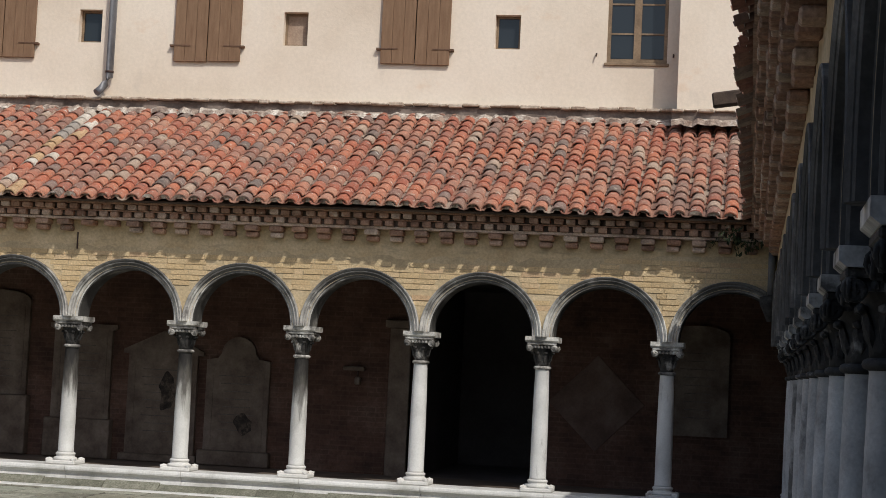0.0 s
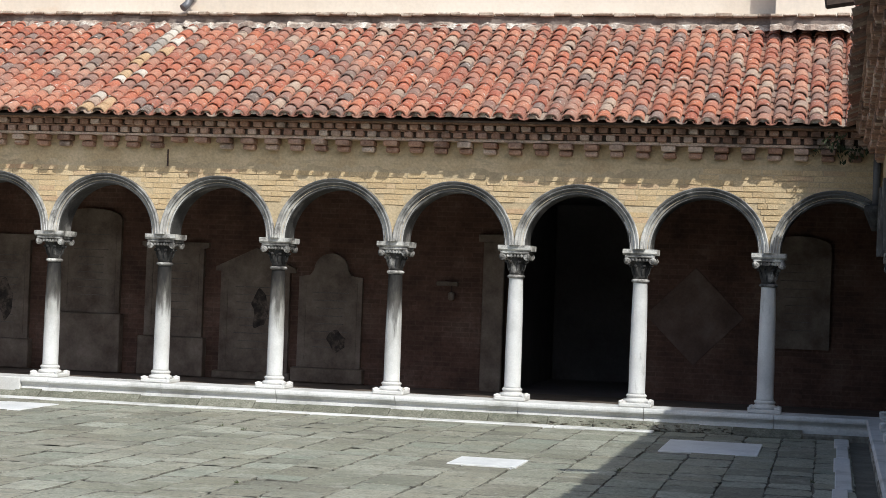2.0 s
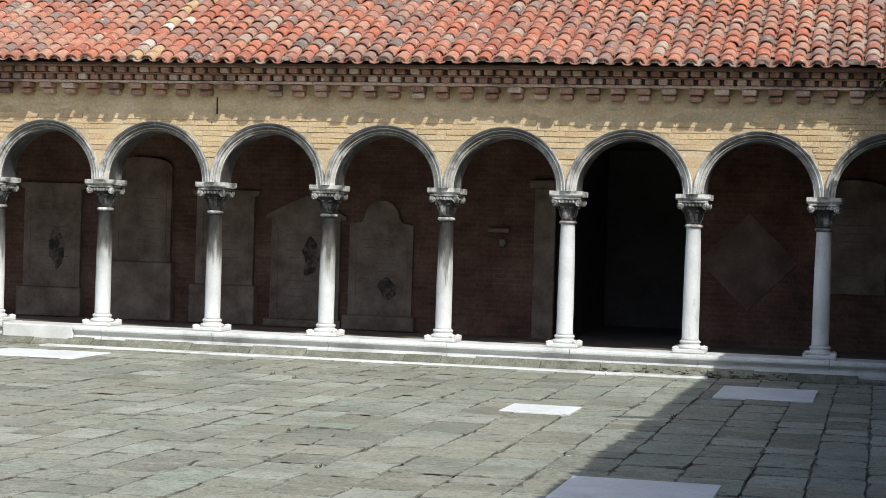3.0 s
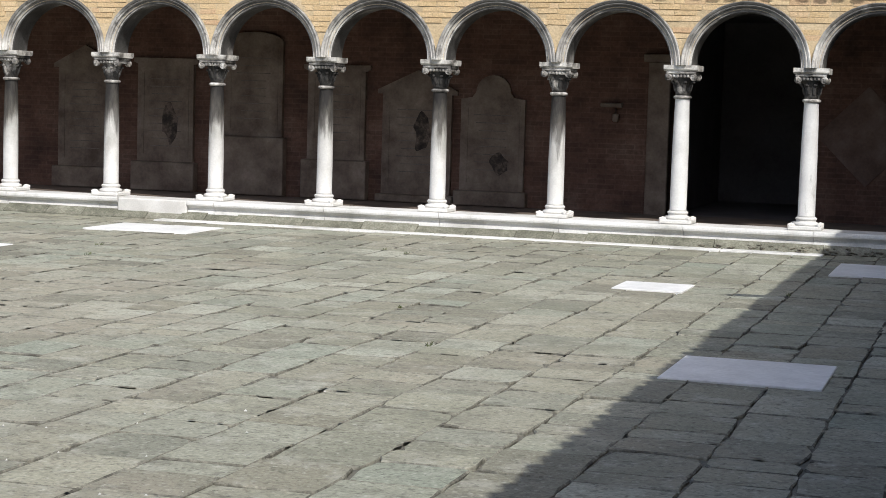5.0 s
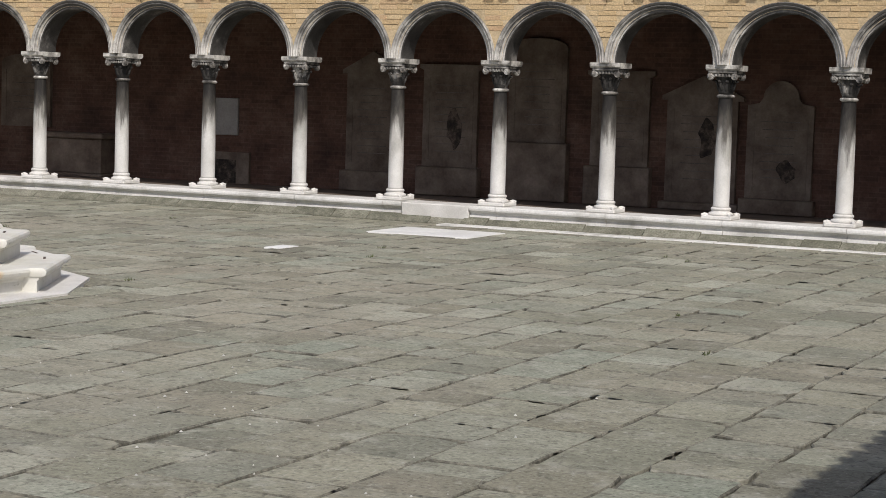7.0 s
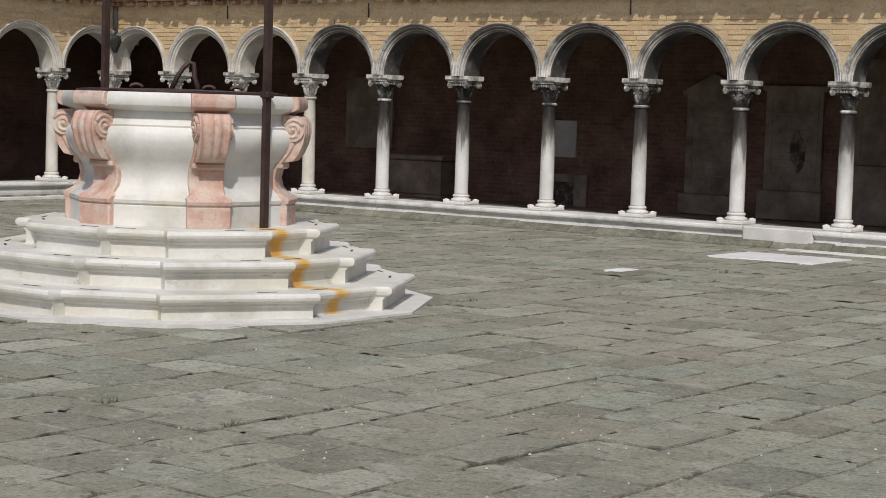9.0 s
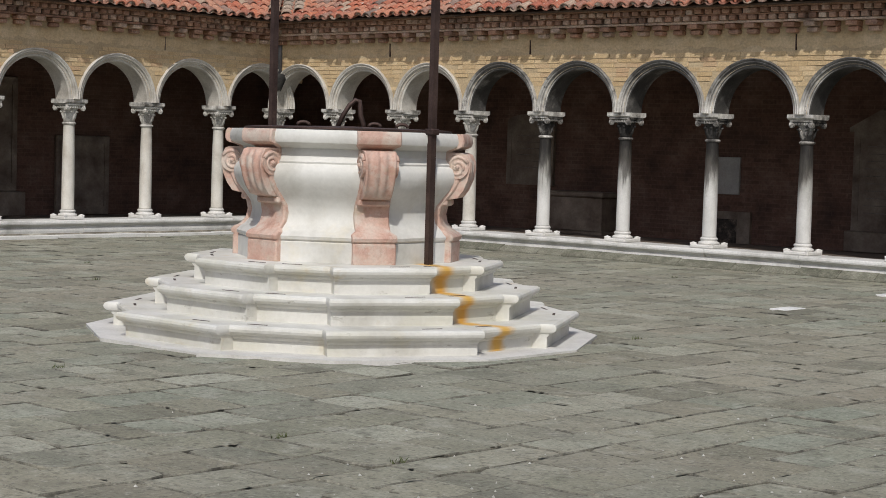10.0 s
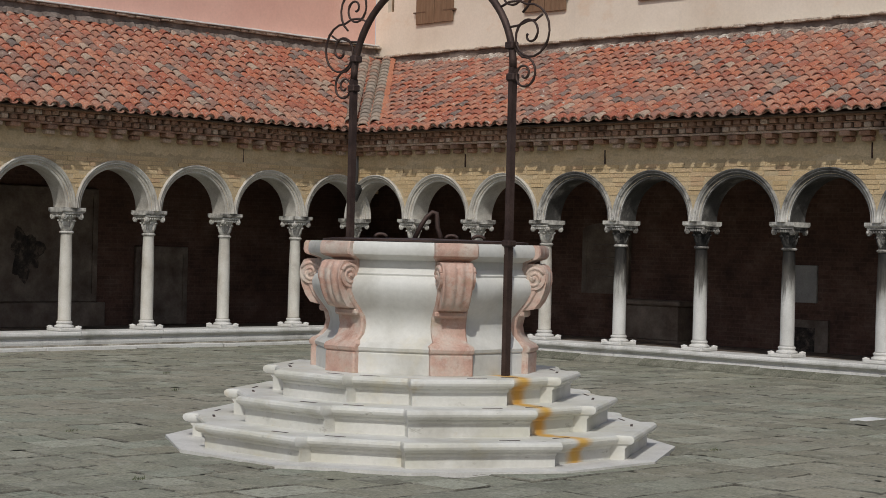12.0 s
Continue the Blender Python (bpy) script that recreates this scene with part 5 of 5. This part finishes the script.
part("bracket_stone", lathe([(0.03, 2.45), (0.07, 2.55), (0.12, 2.66), (0.12, 2.74), (0.06, 2.76)], 12), M["crust"], pc2, at=Matrix.Translation((-0.14, -0.05, 0)))

for x in (-8.92, -13.68, -18.35, -21.35):
    tie = part("wall_tie", rounded_box(x - 0.007, x + 0.007, -0.025, 0.01, 3.02, 3.235, 0.003), M["iron"])
    tagged(tie, "thin dark iron tie bar on the brick wall", "wall tie", "iron ties of the arcade walls")
tie = part("wall_tie", rounded_box(-24.09, -24.055, -2.525, -2.511, 3.02, 3.235, 0.003), M["iron"])
tagged(tie, "thin dark iron tie bar on the brick wall", "wall tie", "iron ties of the arcade walls")

# ================= portico: memorial stones on the back wall =================
def memorial(x0, x1, z0, z1, top, label, foot=0.0, spots=(), frame_in=0.07):
    """A wall tablet with moulded frame, shaped top and optional base."""
    y = 2.9
    t = thing("memorial_tablet", label, "wall tablet", "memorial tablets of the portico")
    cx = (x0 + x1) / 2
    pts = [(x0, z0), (x1, z0), (x1, z1)]
    if top == "arch":
        w = (x1 - x0) * 0.27
        pts += [(cx + w + 0.05, z1 + 0.03), (cx + w, z1 + 0.1)] + [(cx + w * math.cos(a), z1 + 0.1 + w * 0.95 * math.sin(a)) for a in [math.pi * i / 12 for i in range(1, 12)]] + [(cx - w, z1 + 0.1), (cx - w - 0.05, z1 + 0.03)]
    elif top == "gable":
        pts += [(x1 + 0.08, z1), (x1 + 0.08, z1 + 0.06), (cx, z1 + 0.34), (x0 - 0.08, z1 + 0.06), (x0 - 0.08, z1)]
    elif top == "curve":
        pts += [(x1, z1 + 0.02)] + [(cx + (x1 - x0) / 2 * math.cos(a), z1 + 0.02 + 0.14 * math.sin(a)) for a in [math.pi * i / 10 for i in range(1, 10)]]
    elif top == "cornice":
        pts += [(x1 + 0.07, z1 + 0.03), (x1 + 0.07, z1 + 0.09), (x0 - 0.07, z1 + 0.09), (x0 - 0.07, z1 + 0.03)]
    pts += [(x0, z1)]
    bm = bmesh.new()
    a = [bm.verts.new((x, y - 0.07, z)) for x, z in pts]
    b = [bm.verts.new((x, y + 0.02, z)) for x, z in pts]
    n = len(pts)
    bm.faces.new(a)
    for i in range(n):
        bm.faces.new((a[i], b[i], b[(i + 1) % n], a[(i + 1) % n]))
    bmesh.ops.recalc_face_normals(bm, faces=list(bm.faces))
    part("tablet", bm, M["slab"], t)
    bm = bmesh.new()
    f = frame_in
    for q in ((x0 + f, x0 + f + .04, z0 + f, z1 - f), (x1 - f - .04, x1 - f, z0 + f, z1 - f), (x0 + f + .04, x1 - f - .04, z0 + f, z0 + f + .04), (x0 + f + .04, x1 - f - .04, z1 - f - .04, z1 - f)):
        box(bm, q[0], q[1], y - 0.079, y - 0.066, q[2], q[3])
    part("frame_moulding", bm, M["slab"], t)
    if foot:
        part("foot", rounded_box(x0 - 0.06, x1 + 0.06, y - 0.16, y, foot, z0 - 0.005, 0.01), M["slab"], t)
    rng = random.Random(int(x0 * 31))
    for sx_, sz, sw, sh in spots:
        bm = bmesh.new()
        m = 44
        ph = [rng.uniform(0, 6.28) for _ in range(4)]
        wave = lambda i: 0.78 + sum(0.13 / (k * 0.5 + 1) * math.sin((k + 2) * 2 * math.pi * i / 44 + ph[k]) for k in range(4))
        c = bm.verts.new((sx_, y - 0.0735, sz))
        ring = [bm.verts.new((sx_ + sw * math.cos(2 * math.pi * i / m) * wave(i), y - 0.0735, sz + sh * math.sin(2 * math.pi * i / m) * wave(i + 5))) for i in range(m)]
        for i in range(m):
            bm.faces.new((c, ring[i], ring[(i + 1) % m]))
        bmesh.ops.recalc_face_normals(bm, faces=list(bm.faces))
        part("dark_stain", bm, M["stain_and_niche"], t, "ragged black stain")
    for i in range(int((z1 - z0) / 0.11) - 3):  # worn lines of writing
        bm = bmesh.new()
        w = (x1 - x0) * rng.uniform(0.2, 0.30)
        box(bm, cx - w, cx + w, y - 0.0728, y - 0.066, z1 - f - 0.155 - i * 0.11, z1 - f - 0.142 - i * 0.11)
        part("writing_line", bm, M["writing"], t)
    return t


M["writing"] = material("worn_writing", [(0.3, (0.09, 0.075, 0.06)), (0.7, (0.20, 0.17, 0.15))], 0.9, 5.0, 40.0, 0.2, 0.2)
memorial(-7.98, -7.05, 0.40, 1.68, "arch", "pale stone memorial tablet with rounded top on the brick wall", 0.19, [(-7.40, 0.78, 0.17, 0.17)])
memorial(-9.15, -8.12, 0.30, 1.72, "gable", "grey stone memorial tablet with pointed top on the brick wall", 0.19, [(-8.55, 1.18, 0.17, 0.33)])
memorial(-10.30, -9.42, 0.75, 2.02, "cornice", "grey stone memorial tablet with cornice on the brick wall", 0.19)
memorial(-11.62, -10.70, 1.04, 2.40, "curve", "tall plain memorial tablet with curved top on the brick wall", 0.19)
memorial(-13.03, -12.12, 0.62, 2.06, "cornice", "framed stone memorial with black stain on the brick wall", 0.19, [(-12.50, 1.20, 0.15, 0.38)])
memorial(-14.36, -13.46, 0.50, 1.98, "gable", "stone memorial with gabled top on the brick wall", 0.19)
memorial(-21.20, -20.15, 0.95, 2.02, "curve", "pale stone memorial tablet set high on the brick wall", 0.0)
tomb = thing("tomb_chest", "plain dim stone tomb chest standing against the brick wall", "tomb")
part("chest", rounded_box(-19.90, -18.75, 2.42, 2.89, 0.23, 0.80, 0.015), M["slab"], tomb)
part("cover_slab", rounded_box(-19.97, -18.68, 2.36, 2.895, 0.802, 0.89, 0.02), M["slab"], tomb)
part("foot", rounded_box(-19.95, -18.70, 2.38, 2.895, 0.178, 0.228, 0.01), M["slab"], tomb)
loz = thing("lozenge_tablet", "dim diamond-shaped stone tablet on the brick wall", "wall tablet", "memorial tablets of the portico")
bm = rounded_box(-0.47, 0.47, 2.885, 2.9, -0.47, 0.47, 0.006)
part("tablet", bm, M["dim_slab"], loz, at=Matrix.Translation((-2.40, 0, 1.33)) @ Matrix.Rotation(math.pi / 4, 4, "Y"))
memorial(-1.45, -0.61, 0.95, 2.30, "curve", "tall pale memorial tablet in the portico's corner", 0.0)
plq = tagged(part("plaque", rounded_box(-16.86, -16.38, 2.86, 2.91, 0.95, 1.54, 0.008), M["plaque"] if "plaque" in M else M["stone"]), "small pale stone plaque on the dim brick wall", "plaque")
nic = thing("wall_niche", "low stone-framed niche on the brick wall, its shaded inside a flat dark panel", "niche")
bm = bmesh.new()
for q in ((-16.95, -16.80, .18, .68), (-16.38, -16.14, .18, .68), (-16.80, -16.38, .56, .68)):
    box(bm, q[0], q[1], 2.84, 2.91, q[2], q[3])
part("niche_frame", bm, M["slab"], nic)
# Flat dark panel stands for the shaded hollow of the niche.
bm = bmesh.new()
box(bm, -16.80, -16.38, 2.88, 2.905, .18, .56)
part("niche_opening", bm, M["stain_and_niche"], nic)
jamb = thing("door_1", "stone-framed dark doorway standing open", "doorway", kind="structure")
part("door_jamb", rounded_box(-5.33, -5.03, 2.83, 3.0, 0.17, 2.25, 0.012), M["slab"], jamb)
part("jamb_capital", rounded_box(-5.40, -5.0, 2.80, 3.0, 2.25, 2.36, 0.012), M["slab"], jamb)
lampw = thing("wall_lamp", "small pale wall lamp bracket on the dim brick wall", "wall lamp")
part("bracket", rounded_box(-5.98, -5.68, 2.80, 2.9, 1.62, 1.68, 0.01), M["slab"], lampw)
part("bulb_holder", lathe([(0.02, 1.42), (0.045, 1.44), (0.045, 1.52), (0.02, 1.54)], 12), M["slab"], lampw, at=Matrix.Translation((-5.77, 2.84, 0)))
bm = bmesh.new()
tube(bm, [Vector((-5.77, 2.84, 1.53)), Vector((-5.77, 2.84, 1.63))], 0.01, 6)
part("stem", bm, M["iron"], lampw)

# memorials on the back wall of wing b
def memorial_b(y0, y1, z0, z1, label):
    t = thing("memorial_tablet", label, "wall tablet", "memorial tablets of the portico")
    part("tablet", rounded_box(-26.80, -26.72, y0, y1, z0, z1, 0.015), M["slab"], t)
    bm = bmesh.new()
    for q in ((y0 + .08, y0 + .12, z0 + .1, z1 - .1), (y1 - .12, y1 - .08, z0 + .1, z1 - .1), (y0 + .12, y1 - .12, z0 + .1, z0 + .14), (y0 + .12, y1 - .12, z1 - .14, z1 - .1)):
        box(bm, -26.725, -26.70, q[0], q[1], q[2], q[3])
    part("frame_moulding", bm, M["slab"], t)
    return t


memorial_b(-2.75, -1.62, 0.19, 1.58, "dim grey memorial slab on the portico wall")
big = memorial_b(-6.1, -3.55, 0.60, 2.55, "dim large memorial tablet with a black stain on the portico wall")
part("foot", rounded_box(-26.795, -26.60, -6.2, -3.45, 0.18, 0.595, 0.015), M["slab"], big)
rngk = random.Random(19)
bm = bmesh.new()
mid = bm.verts.new((-26.714, -4.98, 1.42))
ring = []
for i in range(40):
    a = 2 * math.pi * i / 40
    r = 0.80 + 0.16 * math.sin(3 * a + 1.1) + 0.12 * math.sin(7 * a) + rngk.uniform(-0.08, 0.08)
    ring.append(bm.verts.new((-26.714, -4.98 + 0.36 * r * math.cos(a), 1.42 + 0.50 * r * math.sin(a))))
for i in range(40):
    bm.faces.new((mid, ring[i], ring[(i + 1) % 40]))
bmesh.ops.recalc_face_normals(bm, faces=list(bm.faces))
part("dark_stain", bm, M["stain_and_niche"], big, "ragged black stain")

# roof beam end that sticks out under the eave of wing c
beam = tagged(part("beam_end", rounded_box(-0.60, 0.05, -0.06, 0.06, -0.055, 0.055, 0.012), M["timber"], at=Matrix.Translation((-0.14, -7.99, 3.93)) @ Matrix.Rotation(-0.15, 4, "Y")), "dark timber beam end jutting from the eave", "beam")

# plant that hangs in the corner under the eaves
plant = thing("corner_plant", "dark green weed hanging from the corner of the eaves", "plant")
M["leaf"] = material("dark_leaf", [(0.3, (0.015, 0.022, 0.010)), (0.7, (0.05, 0.065, 0.025))], 0.7, 8.0, 40.0, 0.1, 0.2)
rngl = random.Random(8)
bm, st = bmesh.new(), bmesh.new()
for i in range(16):
    p = Vector((rngl.uniform(-0.75, 0.0), rngl.uniform(-0.40, -0.12), rngl.uniform(3.38, 3.62)))
    q = p + Vector((rngl.uniform(-0.15, 0.15), rngl.uniform(-0.14, 0.0), rngl.uniform(-0.26, 0.02)))
    tube(st, [p, (p + q) / 2 + Vector((0, -0.02, 0.02)), q], 0.004, 5)
    for k in range(12):
        c = p.lerp(q, k / 11) + Vector((rngl.uniform(-.04, .04), rngl.uniform(-.04, .04), rngl.uniform(-.03, .03)))
        m = Matrix.Translation(c) @ Euler((rngl.uniform(0, 6), rngl.uniform(0, 6), rngl.uniform(0, 6))).to_matrix().to_4x4()
        l = rngl.uniform(0.02, 0.045)
        vs = [bm.verts.new(m @ Vector(v)) for v in ((-l, 0, 0), (0, -l * 0.45, 0.004), (l, 0, 0), (0, l * 0.45, 0.004))]
        bm.faces.new(vs)
part("leaves", bm, M["leaf"], plant)
part("stems", st, M["leaf"], plant)

# ================= pieces: paving slabs and bricks =================
rngp = random.Random(17)
pavement = thing("pavement", "worn grey trachyte slabs laid in strips across the court", "pavement", kind="structure")
rest = bmesh.new()
near = 0
for x0, x1, y0, y1, h in paving_rows():
    if -6.6 < x0 < -1.2 and -16.0 < y0 < -6.5 and near < 300:
        bm = bmesh.new()
        paving_slab(bm, x0, x1, y0, y1, h, rngp)
        part("paving_slab", bm, [M["pave_one"], M["edge"]], pavement)
        near += 1
    else:
        paving_slab(rest, x0, x1, y0, y1, h, rngp)
tagged(part("paving_slabs_rest", rest, [M["pave"], M["edge"]], pavement), kind="stuff")


rngd = random.Random(77)
dirt, weeds = bmesh.new(), bmesh.new()
for x0, x1, y0, y1, h in paving_rows():
    if y1 > -1.0 or rngd.random() > 0.40:
        continue
    for _ in range(rngd.choice((1, 1, 2, 3))):
        along = rngd.random() < 0.55
        cx, cy = (x0, rngd.uniform(y0, y1)) if along else (rngd.uniform(x0, x1), y0)
        a, c = rngd.uniform(0.015, 0.07), rngd.uniform(0.006, 0.016)
        sx_, sy_ = (c, a) if along else (a, c * 1.6)
        n = 9
        mid = dirt.verts.new((cx, cy, 0.006))
        ring = [dirt.verts.new((cx + sx_ * math.cos(2 * math.pi * i / n) * rngd.uniform(0.5, 1.2), cy + sy_ * math.sin(2 * math.pi * i / n) * rngd.uniform(0.5, 1.2), 0.0035)) for i in range(n)]
        for i in range(n):
            dirt.faces.new((mid, ring[i], ring[(i + 1) % n]))
    if rngd.random() < 0.05:
        for _ in range(14):
            p = Vector((x0 + rngd.uniform(-.02, .02), rngd.uniform(y0, y0 + 0.12), 0.0))
            q = p + Vector((rngd.uniform(-.03, .03), rngd.uniform(-.03, .03), rngd.uniform(0.012, 0.04)))
            s_ = Vector((0.003, 0.002, 0))
            weeds.faces.new([weeds.verts.new(v) for v in (p - s_, p + s_, q)])
M["chip"] = material("pale_stone_chip", [(0.3, (0.36, 0.35, 0.32)), (0.7, (0.58, 0.57, 0.53))], 0.9, 6.0, 40.0, 0.1, 0.2)
rngq = random.Random(83)
chips = bmesh.new()
for _ in range(95):
    cx, cy = rngq.gauss(-6.4, 1.2), rngq.gauss(-13.6, 1.3)
    if not (-11.0 < cx < -2.9 and -17.5 < cy < -9.0):
        continue
    r, n = rngq.uniform(0.004, 0.012), 5
    a0 = rngq.uniform(0, 6.28)
    low = [chips.verts.new((cx + r * rngq.uniform(0.6, 1.2) * math.cos(a0 + 6.283 * k / n), cy + r * rngq.uniform(0.6, 1.2) * math.sin(a0 + 6.283 * k / n), -0.004)) for k in range(n)]
    tip = chips.verts.new((cx, cy, 0.006))
    for k in range(n):
        chips.faces.new((low[k], low[(k + 1) % n], tip))
tagged(part("stone_chips", chips, M["chip"], pavement), kind="stuff")
rubble = bmesh.new()
for _ in range(70):
    u_, v_ = rngq.uniform(20.2, 22.6), rngq.uniform(-0.47, -0.30)
    q = Matrix.Translation((u_, v_, 0.075 + (v_ + 0.3) * 0.45)) @ Matrix.Rotation(rngq.uniform(0, 6.28), 4, "Z") @ Matrix.Diagonal((rngq.uniform(0.015, 0.07), rngq.uniform(0.015, 0.04), rngq.uniform(0.006, 0.014), 1))
    bmesh.ops.create_icosphere(rubble, subdivisions=1, radius=1.0, matrix=WING_A @ q)
M["rubble"] = material("dark_earth_and_rubble", [(0.36, (0.06, 0.054, 0.043)), (0.5, (0.14, 0.125, 0.095)), (0.66, (0.28, 0.26, 0.21))], 0.95, 9.0, 50.0, 0.6, 0.4)
tagged(part("wall_foot_rubble", rubble, M["rubble"], pavement, "dark earth and crumbled stone"), kind="stuff")
M["dirt"] = material("joint_dirt", [(0.38, (0.11, 0.102, 0.078)), (0.6, (0.22, 0.205, 0.155))], 0.95, 9.0, 50.0, 0.5, 0.3)
M["moss"] = material("joint_weed", [(0.3, (0.05, 0.06, 0.025)), (0.7, (0.11, 0.13, 0.05))], 0.9, 6.0, 40.0, 0.1, 0.2)
tagged(part("joint_dirt", dirt, M["dirt"], pavement), kind="stuff")
tagged(part("joint_weeds", weeds, M["moss"], pavement), kind="stuff")


def brick_box(bm, u0, u1, z0, z1, out, rng):
    j = lambda: rng.uniform(-0.008, 0.008)
    o = FACE - out
    f = [bm.verts.new((u, o + rng.uniform(-.001, .001), z)) for u, z in ((u0 + j(), z0 + j() / 2), (u1 + j(), z0 + j() / 2), (u1 + j(), z1 + j() / 2), (u0 + j(), z1 + j() / 2))]
    b = [bm.verts.new((v.co.x, FACE + 0.01, v.co.z)) for v in f]
    bm.faces.new(f)
    for i in range(4):
        bm.faces.new((f[i], b[i], b[(i + 1) % 4], f[(i + 1) % 4]))


def brickwork(key, near=None):
    m, j0, j1, depth, slope = WINGS[key]
    rng = random.Random(41 + ord(key))
    rest = bmesh.new()
    count = 0
    z, row = 2.20, 0
    while z < 3.22:
        u = j0 * S + (0.13 if row % 2 else 0.0)
        while u < j1 * S:
            l = 0.245 + rng.uniform(-0.02, 0.02)
            if rng.random() < 0.12:
                l = 0.12
            ok = True
            for uu in (u, u + l):
                for zz in (z, z + 0.058):
                    k = math.floor(uu / S)
                    if math.hypot(uu - (k + 0.5) * S, zz - Z_IMP) < R_IN + 0.065:
                        ok = False
            if ok and rng.random() > 0.04 and (z < 2.98 or (key == "a" and u > 22.0 and z < 3.12)):
                out = rng.uniform(0.003, 0.012)
                if near and near[0] < u < near[1] and count < 300:
                    bm = bmesh.new()
                    brick_box(bm, u, u + l - 0.012, z, z + 0.056, out, rng)
                    part("brick", bm, M["brick_one"], walls[key])
                    count += 1
                else:
                    brick_box(rest, u, u + l - 0.012, z, z + 0.056, out, rng)
            u += l
        z += 0.068
        row += 1
    tagged(part("bricks_rest", rest, M["brick"], walls[key]), kind="stuff")


brickwork("a", near=(20.5, 24.4))
brickwork("b")
brickwork("c")
